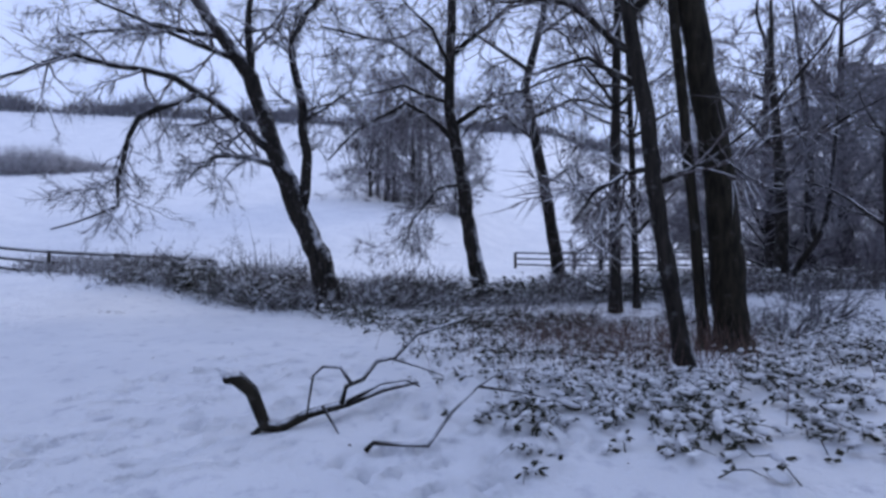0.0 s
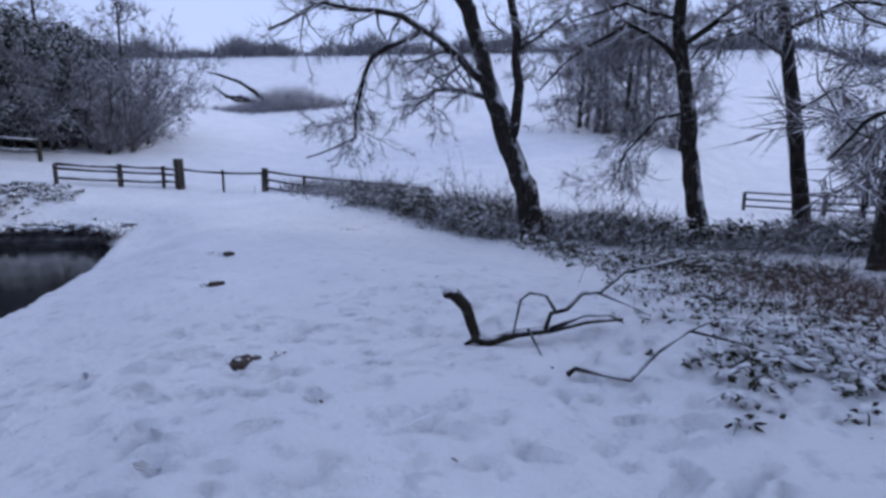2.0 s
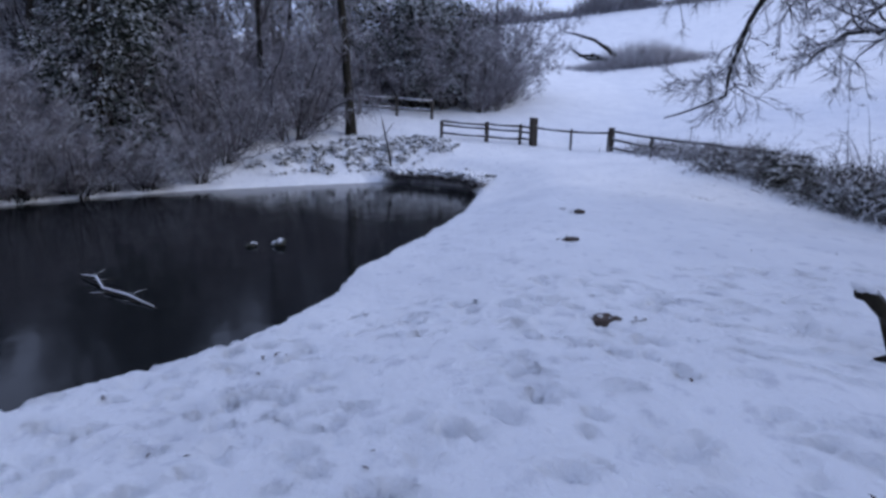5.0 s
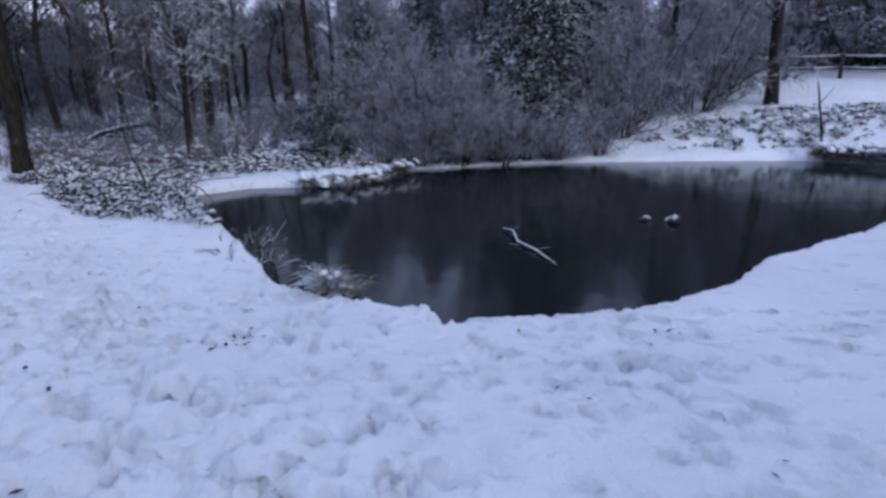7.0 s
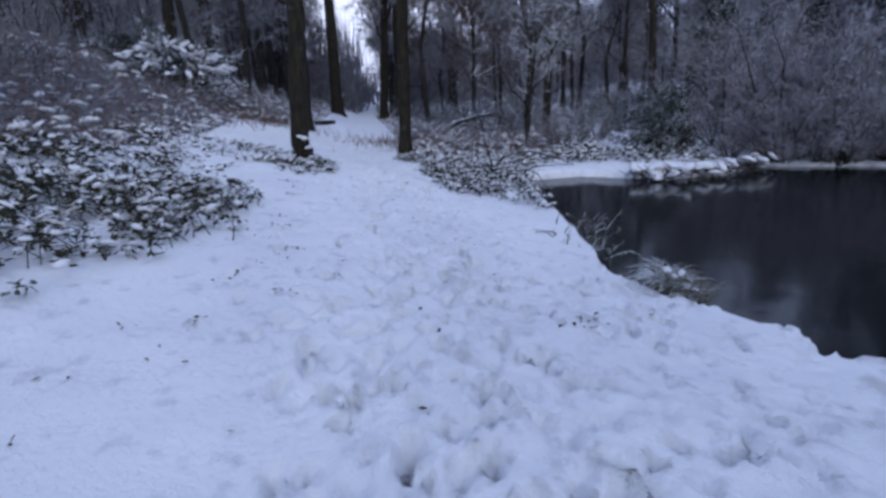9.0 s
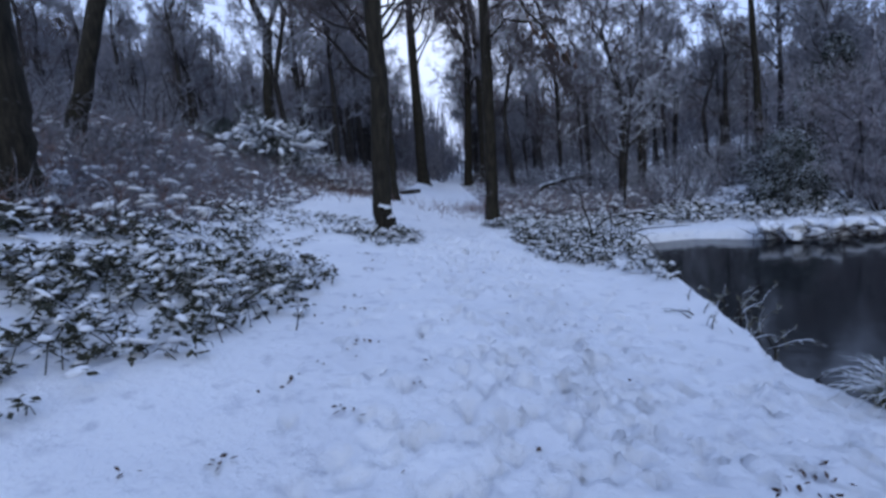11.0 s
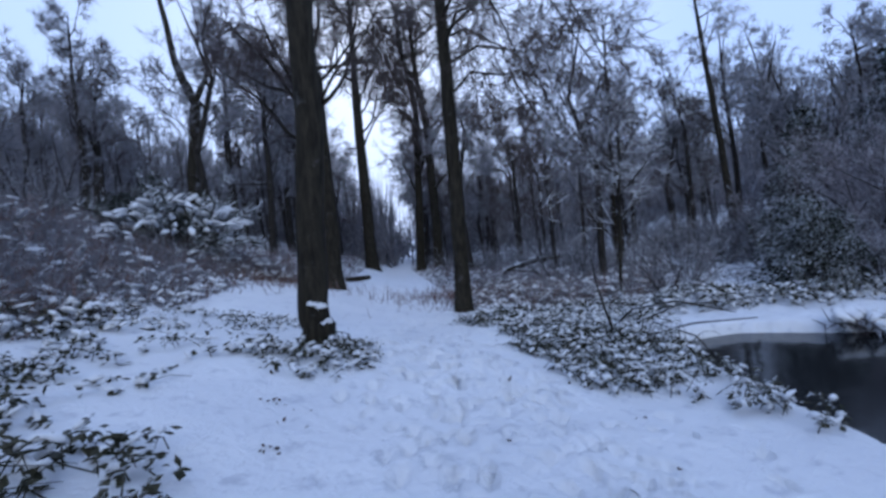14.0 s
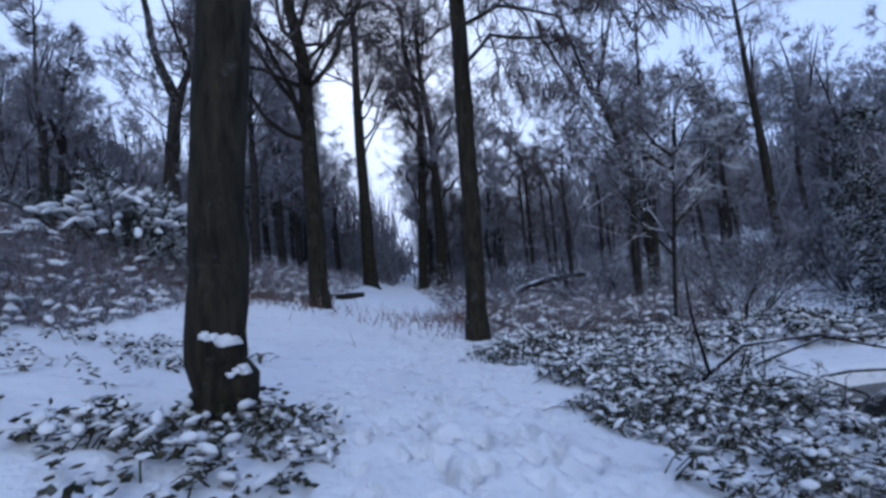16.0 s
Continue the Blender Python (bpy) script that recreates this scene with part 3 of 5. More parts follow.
# ---- trees along the path ----
def path_trees():
    eye = (-2.4, -4.6)
    at = (-2.74, -8.97)
    trunk = [(0, 0, 0, .20), (.02, .02, .35, .175), (-.04, 0, 1.2, .17), (-.17, .02, 2.7, .165), (-.25, .05, 5.5, .14), (-.3, .1, 8, .11), (-.3, .1, 13, .03)]
    limbs = ring_limbs(random.Random(30), 8, .8, .97, 3.2, .06)
    limbs.append(([(-.25, .06, 5.6), (-.6, 1.6, 5.4), (-.9, 3.0, 4.3), (-.93, 4.0, 2.75), (-1.0, 4.4, 2.35), (-1.12, 4.6, 1.95)], .03))
    tree("beech_tree", "mossy dark beech trunk with a snow-filled hollow by the path", at, trunk, limbs, 30, BARK, TWIG_DARK, "beeches beside the path", dict(kids=(3, 4, 4), twigs=5, side_len=.5), sides=18)
    rows = (((-7.55, -14.4), .21, [(-.12, .07, 3.2), (-.2, .12, 6.7), (-.3, .2, 10), (-.2, .2, 15)], 31, .10, .58),
            ((-5.65, -19.3), .25, [(-.05, .02, 3), (-.1, .03, 6.6), (.3, 0, 9), (.6, 0, 14)], 32, .12, .40),
            ((-14.0, -40.7), .46, [(-.1, .05, 6), (-.2, .05, 13), (-.4, .2, 19), (-.4, .2, 25)], 33, .16, .28),
            ((-18.75, -38.8), .42, [(-.1, .05, 5), (-.2, .1, 10.8), (.2, 0, 15), (.3, 0, 22)], 34, .16, .30),
            ((-18.1, -40.9), .36, [(-.4, .2, 6), (-.9, .4, 13), (-.3, .2, 18), (0, .2, 23)], 35, .16, .32))
    for at, r, mid, seed, lr, lo in rows:
        rr = random.Random(seed)
        hgt = mid[-1][2]
        trunk = [(0, 0, 0, r)] + [(x, y, z, r * (1 - .8 * (z / hgt) ** 1.3)) for x, y, z in mid[:-1]] + [(*mid[-1], .03)]
        big = hgt / 14
        limbs = ring_limbs(rr, 17, lo, .97, 3.8 * big, lr * .7, 1.1)
        if seed == 31:
            for k, (z0, a, ln, drop) in enumerate(((5.4, 2.5, 2.4, 1.0), (6.2, 2.9, 3.2, 1.6), (7.0, 2.3, 3.8, 1.8), (6.6, 1.7, 3.0, 1.4), (7.8, 2.7, 4.4, 2.2), (8.4, 2.0, 3.6, 1.6), (6.9, 3.4, 3.4, 1.7))):
                c, e = math.cos(a), math.sin(a)
                limbs.append(([(-.2, .12, z0), (c * ln * .35, e * ln * .35, z0 + .5), (c * ln * .75, e * ln * .75, z0 + .3), (c * ln, e * ln, z0 - drop)], .05))
        tree("beech_tree", "tall dark beech with bare spreading branches beside the path", at, trunk, limbs, seed, BARK, TWIG_DARK, "beeches beside the path", dict(kids=(6, 6, 6), twigs=12, thin=.008 * big, twig_r=.008 * big, twig_len=.6 * big, lift=.07, tip_lift=-.10), sides=14)
    # a forked dead stem standing above the evergreen bush
    at = (-2.0, -31.0)
    trunk = [(0, 0, 0, .34), (-.2, .0, 3, .30), (-.6, 0, 6.6, .26), (.1, 0, 8.6, .17), (.3, 0, 10.5, .14), (1.0, 0, 15, .05)]
    limbs = [([(-.6, 0, 6.6), (-1.4, .1, 8.4), (-1.3, .1, 10.2), (-2.0, .2, 12.4)], .16)]
    tree("oak_tree", "forked dark oak standing out above the wood", at, trunk, limbs, 36, BARK, TWIG_DARK, "beeches beside the path", dict(kids=(4, 4, 3), twigs=5, thin=.012, twig_r=.012))
    # a stem that leans over the bank
    trunk = [(0, 0, 0, .40), (-.02, 0, .5, .34), (-.06, -.02, 1.6, .32), (-.05, -.05, 4, .29), (.1, -.1, 8, .2), (.2, -.1, 13, .05)]
    tree("beech_tree", "massive dark beech trunk among the brambles", (2.6, -8.3), trunk, ring_limbs(random.Random(38), 7, .6, .95, 3.2, .08), 38, BARK, TWIG_DARK, "beeches beside the path", dict(kids=(4, 4, 4), twigs=6), sides=18)
    trunk = [(0, 0, 0, .25), (-.4, -.1, 1.3, .21), (-1.38, -.36, 4.7, .185), (-2.1, -.5, 8, .14), (-2.6, -.6, 12, .04)]
    tree("beech_tree", "dark trunk leaning over the bramble bank", (3.4, -14.4), trunk, ring_limbs(random.Random(37), 6, .5, .95, 2.2, .04), 37, BARK, TWIG_DARK, "beeches beside the path", dict(kids=(4, 4, 4), twigs=5))
    # slim stems by the water
    for at, r, hgt, dx, dy, seed in (((-17.2, -18.9), .11, 11, -.4, .4, 40), ((-24.8, -18.8), .20, 15, .4, -.6, 41), ((-26.1, 3.8), .24, 12, -.1, -.7, 42), ((-11.8, -13.4), .05, 4.5, -.3, .3, 43)):
        rr = random.Random(seed)
        trunk = [(0, 0, 0, r), (dx * .3, dy * .3, hgt * .35, r * .8), (dx * .7, dy * .7, hgt * .7, r * .5), (dx, dy, hgt, .02)]
        tree("alder_tree", "slim alder stem near the water", at, trunk, ring_limbs(rr, 10, .3, .97, 2.2, .04), seed, BARK, TWIG, "alders round the pond", dict(kids=(5, 5, 4), twigs=6, thin=.008, twig_r=.008))


path_trees()


def beech_details():
    """The snowy hollow on the near beech and the dry leaves on its hanging branch."""
    z = ground_z(-2.74, -8.97)
    rng = random.Random(3)
    s = Soup()
    for dx, dz, rx, rz in ((-.03, .46, .11, .05), (-.07, .28, .06, .035), (.05, .50, .05, .04)):
        for k in range(5):
            s.blob((-2.74 + dx + rng.uniform(-.05, .05) + .0, -8.97 + .15 + rng.uniform(-.01, .02), z + dz + rng.uniform(-.02, .02)), rx * .7, .05, rz * 1.1, rng)
    ob = stuff("snow_clump", s, (SNOW_CAP,), "snow caught in the hollow of a beech trunk", "snow")
    h = thing("trunk_hollow", "dark knot hollow low on a beech trunk", "knot", at=(-2.72, -8.80, z + .38))
    s = Soup()
    s.tube([(0.0, -.06, -.08), (0.0, -.02, -.05), (0, -.01, 0), (0, -.02, .05), (0, -.06, .08)], [.02, .045, .06, .045, .02], 10)
    part("rim", s, BARK, h)
    tip = Vector((-2.74 - 1.0, -8.97 + 4.3, z + 2.45))
    leaves = thing("dry_leaves", "curled brown leaves hanging from a beech twig", "leaves", at=tuple(tip))
    for k in range(13):
        s = Soup()
        p = Vector((.08 - .02 * k + rng.uniform(-.02, .02), -.25 + .045 * k + rng.uniform(-.03, .03), .22 - .052 * k + rng.uniform(-.08, .0)))
        s.twig(p + Vector((0, 0, .1)), Vector((0, 0, -1)), .12, .003)
        hgt = rng.uniform(.07, .11)
        s.tube([p, p + Vector((.01, 0, -hgt * .4)), p + Vector((.0, .01, -hgt * .8)), p + Vector((0, 0, -hgt))], [.006, .02, .017, .003], 5)
        part("leaf", s, POD, leaves)


beech_details()


# ---- the woods behind: a few grown kinds, planted many times ----
def kind_tall(seed, twig, hgt):
    rr = random.Random(seed)
    trunk = [(0, 0, 0, .20), (rr.uniform(-.3, .3), rr.uniform(-.3, .3), hgt * .4, .16), (rr.uniform(-.5, .5), rr.uniform(-.5, .5), hgt * .7, .10), (rr.uniform(-.7, .7), rr.uniform(-.7, .7), hgt, .02)]
    return tree("woodland_tree", "slim bare woodland tree frosted with snow", (-40 - seed, -60), trunk, ring_limbs(rr, 15, .28, .98, 3.2, .05, .9), seed, BARK_SNOWY, twig, "trees of the far wood",
                dict(kids=(5, 5, 4), twigs=7, thin=.014, twig_r=.018, twig_len=.7), sides=7)


def shrub(name, label, seed, at, mat, stems, hgt, spread, twigs, r=.012, droop=0.0, group="frosted shrubs"):
    rng = random.Random(seed)
    base = thing(name, label, "shrub", group, at=(at[0], at[1], ground_z(*at)))
    stem, fine = Soup(), Soup()
    for k in range(stems):
        a = rng.uniform(0, 6.28)
        d = Vector((math.cos(a) * spread * rng.random(), math.sin(a) * spread * rng.random(), 1)).normalized()
        p = Vector((math.cos(a) * .3, math.sin(a) * .3, -.15))
        pts, n = [p], 6
        ln = hgt * rng.uniform(.6, 1.1)
        for i in range(n):
            d = (d + wander(rng) * .2 + Vector((0, 0, -droop * i * .12))).normalized()
            p = p + d * ln / n
            pts.append(p)
        stem.tube(pts, [r * 2.4 * (1 - .85 * i / n) for i in range(n + 1)], 4)
        for j in range(twigs):
            t = rng.uniform(.12, .999) * n
            i = int(t)
            q = pts[i].lerp(pts[i + 1], t - i)
            way = fork_way((pts[i + 1] - pts[i]).normalized(), radians(rng.uniform(25, 80)), rng)
            m = rng.uniform(.12, .3) * hgt * .5
            fine.twig(q, way, m, r * .9)
            for h in range(4):
                q2 = q + way * m * rng.uniform(.2, .9)
                fine.twig(q2, fork_way(way, radians(rng.uniform(25, 70)), rng), m * rng.uniform(.3, .7), r * .7)
    tagged(part("stem", stem, BARK_SNOWY, base), kind="stuff")
    part("crown", fine, mat, base, round_off=False)
    return base


def evergreen(name, label, seed, at, hgt, wide, count, group="evergreens by the pond", leaf=.16, flat=.0):
    """A dense evergreen: a short trunk and layered sprays of leaves."""
    rng = random.Random(seed)
    base = thing(name, label, "evergreen", group, at=(at[0], at[1], ground_z(*at)))
    wood, crown = Soup(), Soup()
    wood.tube([(0, 0, -.3), (0.05, 0, hgt * .4), (0, .05, hgt * .95)], [.18 * hgt / 6, .12 * hgt / 6, .02], 8)
    for k in range(count):
        t = rng.random() ** 1.2
        z = hgt * (.06 + .92 * t)
        a = rng.uniform(0, 6.28)
        lobe = 1 + .28 * math.sin(a * 3 + seed + z * 1.7) + .15 * math.sin(a * 7 + z * 3)
        reach = wide * (1 - t) ** (.6 - flat) * lobe * rng.uniform(.55, 1.05)
        out = Vector((math.cos(a), math.sin(a), -.25))
        p = Vector((math.cos(a) * reach, math.sin(a) * reach, z))
        if k % 6 == 0:
            wood.tube([Vector((0, 0, z + .3)), p * .5 + Vector((0, 0, (z + .3) * .5)), p], [.035, .02, .006], 3)
        for j in range(7):
            d = (out + wander(rng) * .55).normalized()
            crown.leaf(p + wander(rng) * leaf * .9, d, (Vector((0, 0, 1)) + wander(rng) * .35).normalized(), leaf * rng.uniform(.8, 1.9), leaf * rng.uniform(.5, .9))
    part("trunk", wood, BARK, base)
    part("foliage", crown, EVERGREEN, base, "dark leaves weighed down by snow", False)
    return base


def plant(src, x, y, rng, lo=.8, hi=1.25, sink=0.0):
    k = rng.uniform(lo, hi)
    m = pose(x, y, ground_z(x, y) - sink, 0, 0, rng.uniform(0, 360)) @ Matrix.Diagonal((k, k, k * rng.uniform(.9, 1.15), 1))
    return copy_thing(src, m)


def woods():
    rng = random.Random(77)
    tall = [kind_tall(1, TWIG_HAZED, 12), kind_tall(2, TWIG_HAZED, 13), kind_tall(3, TWIG_DARK, 12), kind_tall(4, TWIG_HAZED, 10)]
    rime = [shrub("rimed_shrub", "tall shrub white with hoar frost and snow", 51, (-20.5, -7.5), RIME, 22, 4.2, 1.1, 46, .014, .12),
            shrub("rimed_shrub", "tall shrub white with hoar frost and snow", 52, (-22.5, -4.0), RIME, 22, 5.0, .9, 46, .014, .10),
            shrub("thicket", "tangled snowy thicket of thin stems", 53, (-13.5, -13.0), TWIG_HAZED, 22, 2.3, 1.2, 22, .011, .3)]
    ev = [evergreen("yew_tree", "dense dark evergreen hung with snow", 61, (-23.6, -4.9), 8.5, 2.6, 900),
          evergreen("holly_bush", "rounded dark evergreen bush with snowy leaves", 62, (-34.5, 8.5), 6.5, 3.2, 900, "evergreens above the fence", .2, .25)]
    # far side of the pond, up the bank
    for x, y, k in ((-22.5, -2.2, 0), (-21.8, -6.6, 1), (-23.8, -1.0, 1), (-19.3, -9.4, 0), (-20.5, -11.0, 1), (-25.0, 1.0, 0), (-26.5, -3.5, 1), (-24.5, -8.0, 0), (-23.0, -12.0, 1), (-27.0, 1.8, 1), (-17.6, -9.8, 1), (-18.2, -7.6, 0), (-21.5, -1.4, 0), (-29, -7, 1), (-28, -11, 0), (-29.5, 1.0, 0), (-33, .6, 1), (-32.5, -2, 1)):
        plant(rime[k], x, y, rng, .85, 1.3)
    for x, y, a, b in ((-20.6, -4.7, .85, .9), (-24.6, -6.2, .9, 1.0), (-26.0, -16.0, .7, .75), (-28.5, -13.6, .7, .8), (-29, -4.5, .9, 1.2), (-31, -9.5, 1.0, 1.3), (-21.0, -13.8, .45, .55), (-27.0, -5.4, 1.0, 1.2)):
        plant(ev[0], x, y, rng, a, b)
    for x, y, a, b in ((-36.5, 9.5, .9, 1.0), (-38.5, 12.0, 1.0, 1.1), (-37.5, 5.0, 1.0, 1.1), (-14.2, -9.6, .28, .3), (-15.4, -10.6, .33, .36)):
        plant(ev[1], x, y, rng, a, b)
    for x, y, k, a in ((-33.6, 9.6, 1, 1.5), (-34.4, 11.6, 0, 1.5), (-33.2, 13.2, 0, .8), (-35.2, 13.6, 1, 1.2), (-33.4, 7.6, 1, 1.4), (-34.5, 5.4, 0, 1.5), (-32.6, 12.2, 0, .7), (-36, 15, 0, .9), (-38, 15.5, 1, 1.2)):
        plant(rime[k], x, y, rng, a, a)
    for k in range(40):
        plant(rime[k % 2], rng.uniform(-48, -23), rng.uniform(-22, 2), rng, .8, 1.25)
    # understory between path and pond, and on the west side
    for k in range(46):
        y = rng.uniform(-44, -10.5)
        x = -0.8 + .37 * y - rng.uniform(4.0, 22)
        if shore_distance(np.array([x]), np.array([y]))[0] > 1.2 and not (-18 < x < -7 and y > -16.5):
            plant(rime[2], x, y, rng, .7, 1.4)
    for x, y, a in ((-10.4, -15.6, .42), (-12.2, -17.2, .5), (-9.9, -17.8, .45), (-13.6, -15.2, .42), (-11.6, -19.4, .6), (-14.2, -18.2, .6), (-9.4, -15.0, .3), (-15.5, -15.6, .5)):
        plant(rime[2], x, y, rng, a, a)
    for x, y, a in ((3.6, -8.2, .26), (4.6, -10.2, .32), (3.0, -10.6, .24), (5.6, -7.6, .34), (6.4, -11.2, .4), (4.2, -13.4, .34), (1.8, -12.8, .26), (7.4, -9.0, .45), (5.6, -13.2, .42), (2.6, -15.2, .34)):
        plant(rime[2], x, y, rng, a, a)
    for k in range(26):
        plant(rime[2], rng.uniform(-38, -21), rng.uniform(-26, -9), rng, .9, 1.5)
    for x, y, k, a in ((-17.1, -4.4, 0, .6), (-16.2, -5.5, 1, .55), (-15.4, -6.6, 0, .5), (-15.2, -7.9, 1, .45), (-18.2, -3.0, 0, .6), (-19.2, -1.6, 1, .45), (-18.3, -6.0, 1, .7), (-17.8, -7.0, 1, .75), (-15.3, -6.75, 1, .42), (-15.9, -6.05, 0, .5), (-16.5, -5.35, 1, .45), (-17.1, -4.65, 0, .5), (-17.7, -3.8, 1, .42), (-18.3, -2.9, 0, .4), (-16.2, -6.6, 0, .6), (-17.0, -5.9, 1, .6)):
        plant(rime[k], x, y, rng, a, a)
    # tall trees: west of the path
    for k in range(95):
        y = rng.uniform(-75, -16)
        x = -0.8 + .37 * y - rng.uniform(5.5, 48)
        if math.hypot(x + 7.5, y + 14.4) > 3 and shore_distance(np.array([x]), np.array([y]))[0] > 3:
            plant(tall[k % 4], x, y, rng, .5, .8)
    # north-west side behind the pond
    for k in range(60):
        plant(tall[k % 4], rng.uniform(-60, -25), rng.uniform(-24, 3), rng, .65, .95)
    # east bank wood
    for k in range(105):
        y = rng.uniform(-75, -27)
        x = -0.8 + .37 * y + rng.uniform(8.5, 48)
        plant(tall[k % 4], x, y, rng, .5, .76)
    for k in range(14):
        y = rng.uniform(-66, -31)
        plant(tall[k % 4], -0.8 + .37 * y + rng.uniform(3.8, 9.0), y, rng, .75, 1.05)
    for x, y, k, a in ((-7.4, -36.0, 1, 1.1), (-24.0, -52.0, 1, 1.3), (-11.5, -52.0, 0, 1.3), (-17.2, -31.0, 1, .9), (-4.2, -33.5, 0, 1.0), (-5.0, -27.5, 3, 1.0), (-10.5, -41.0, 0, 1.2), (-2.6, -25.5, 1, .85)):
        plant(tall[k], x, y, rng, a, a)
    for k in range(8):
        y = rng.uniform(-66, -44)
        plant(tall[k % 4], -0.8 + .37 * y - rng.uniform(3.0, 6.0), y, rng, .75, 1.0)
    for k in range(26):
        plant(tall[k % 4], rng.uniform(11, 40), rng.uniform(-34, 8), rng, .75, 1.05)
    for k in range(22):
        plant(tall[(0, 1, 3)[k % 3]], rng.uniform(9, 46), rng.uniform(30, 62), rng, .6, .9)
    for k in range(44):
        y = rng.uniform(-60, -24)
        x = -0.8 + .37 * y + rng.uniform(9.0, 34)
        plant(rime[2], x, y, rng, 1.0, 1.9)
    for k in range(34):
        plant(rime[2], rng.uniform(1.5, 14), rng.uniform(-24, -12), rng, .35, .75)
    wide = kind_tall(5, RIME, 12)
    for x, y, a in ((-20.0, 46.3, 1.0), (-16.8, 47.5, 1.1), (-23, 49, .9), (-13.8, 46.5, .8)):
        plant(wide, x, y, rng, a, a)
    for x, y, a in ((-20.0, 46.3, .8), (-17.0, 47.0, .9), (-14.0, 46.5, .8)):
        plant(rime[0], x, y, rng, a, a)
    for x, y, a in ((-40, 8, .9), (-42, 12, .9), (-40, 15.5, .75), (-44, 5, 1.0), (-37, 3, .9)):
        plant(wide, x, y, rng, a, a)
        plant(rime[1], x - 1, y + 1, rng, 1.4, 1.7)
    dome = tree("hawthorn_tree", "round-crowned tree white with rime at the meadow edge", (-17.8, 45.2), [(0, 0, 0, .26), (.1, 0, 1.6, .22), (.2, .2, 5, .15), (.1, .1, 9.5, .03)],
                ring_limbs(random.Random(88), 22, .14, .98, 4.2, .07, .8), 88, BARK_SNOWY, RIME, "rimed trees of the meadow", dict(kids=(5, 6, 5), twigs=9, thin=.013, twig_r=.016, twig_len=.7), sides=8)
    for x, y, a in ((-20.8, 46.4, 1.0), (-23.4, 48.2, .8), (6.2, 30.0, 1.25), (9.4, 31.5, 1.35), (4.2, 34.0, .8), (-1.5, 33, .55), (1.6, 34, .6)):
        plant(dome, x, y, rng, a, a)
    for x, y, a in ((7.5, 24, .7), (11.5, 24, .9), (13, 17, .9)):
        plant(rime[0], x, y, rng, a, a)
    for x, y, a in ((-1.0, 13.6, .38), (.9, 14.4, .42), (2.4, 12.8, .4), (-2.4, 14.3, .38), (1.5, 12.0, .3), (3.6, 15.0, .5), (5.2, 13.5, .5), (4.0, 18.0, .5), (2.0, 17.5, .45)):
        plant(rime[2], x, y, rng, a, a)
    wide.matrix_basis = pose(-18.6, 49.0, ground_z(-18.6, 49.0))
    for k in range(16):
        y = rng.uniform(-88, -62)
        plant(rime[0], -0.8 + .37 * y + rng.uniform(-9, 9), y, rng, .9, 1.4)
    # behind the oaks and along the hedge
    for x, y, k in ((9, 33, 1), (12, 36, 0), (15, 33, 1), (6.5, 32, 0), (18, 37, 0), (10, 40, 1), (20, 30, 1)):
        plant(rime[k], x, y, rng, .9, 1.4)
    # one snowy evergreen on the bank beside the path
    for x, y, a in ((-1.6, -20.6, .26), (.1, -20.8, .26)):
        plant(ev[1], x, y, rng, a, a)
    laurel = shrub("laurel_bush", "spreading bush bowed under white snow", 58, (-1.2, -19.8), LADEN, 26, 3.0, 1.6, 40, .026, .34, "evergreens beside the path")
    pads = Soup()
    for k in range(130):
        a, d = rng.uniform(0, 6.28), math.sqrt(rng.random())
        top = 1.75 - .9 * d * d + .22 * math.sin(a * 3) - abs(rng.gauss(0, .14))
        pads.pillow((math.cos(a) * d * 2.1, math.sin(a) * d * 1.6, top), a, rng.uniform(.1, .28), rng.uniform(.06, .13), rng.uniform(.05, .1), rng)
    tagged(part("snow_pads", pads, SNOW_CAP, laurel, "white snow weighing down the branches"), kind="stuff")
    # trees standing in the meadow
    for k, t in enumerate(tall):
        t.matrix_basis = pose((-30, -33, -27, 8)[k], (-30, -24, -44, -48)[k], ground_z((-30, -33, -27, 8)[k], (-30, -24, -44, -48)[k]))


woods()


# ---- skyline hedge on the hill ----
def skyline():
    rng = random.Random(8)
    s = Soup()
    for k in range(13000):
        t = rng.uniform(-130, 150)
        x, y = -.62 * 121 + .78 * t, .78 * 121 + .62 * t
        x, y = x + rng.gauss(0, 1.2), y + rng.gauss(0, 1.2)
        z = ground_z(x, y)
        hgt = (2.6 + 1.3 * math.sin(t * .23) + 1.0 * math.sin(t * .61 + 1))
        p = Vector((x, y, z - .3 + rng.random() * .5 * hgt))
        s.twig(p, (Vector((0, 0, 1)) + wander(rng) * .5).normalized(), hgt * rng.uniform(.5, 1.1), .12)
    stuff("hedge", s, (TWIG_HAZED,), "dark hedgerow along the top of the snowy hill", "hedge")


skyline()


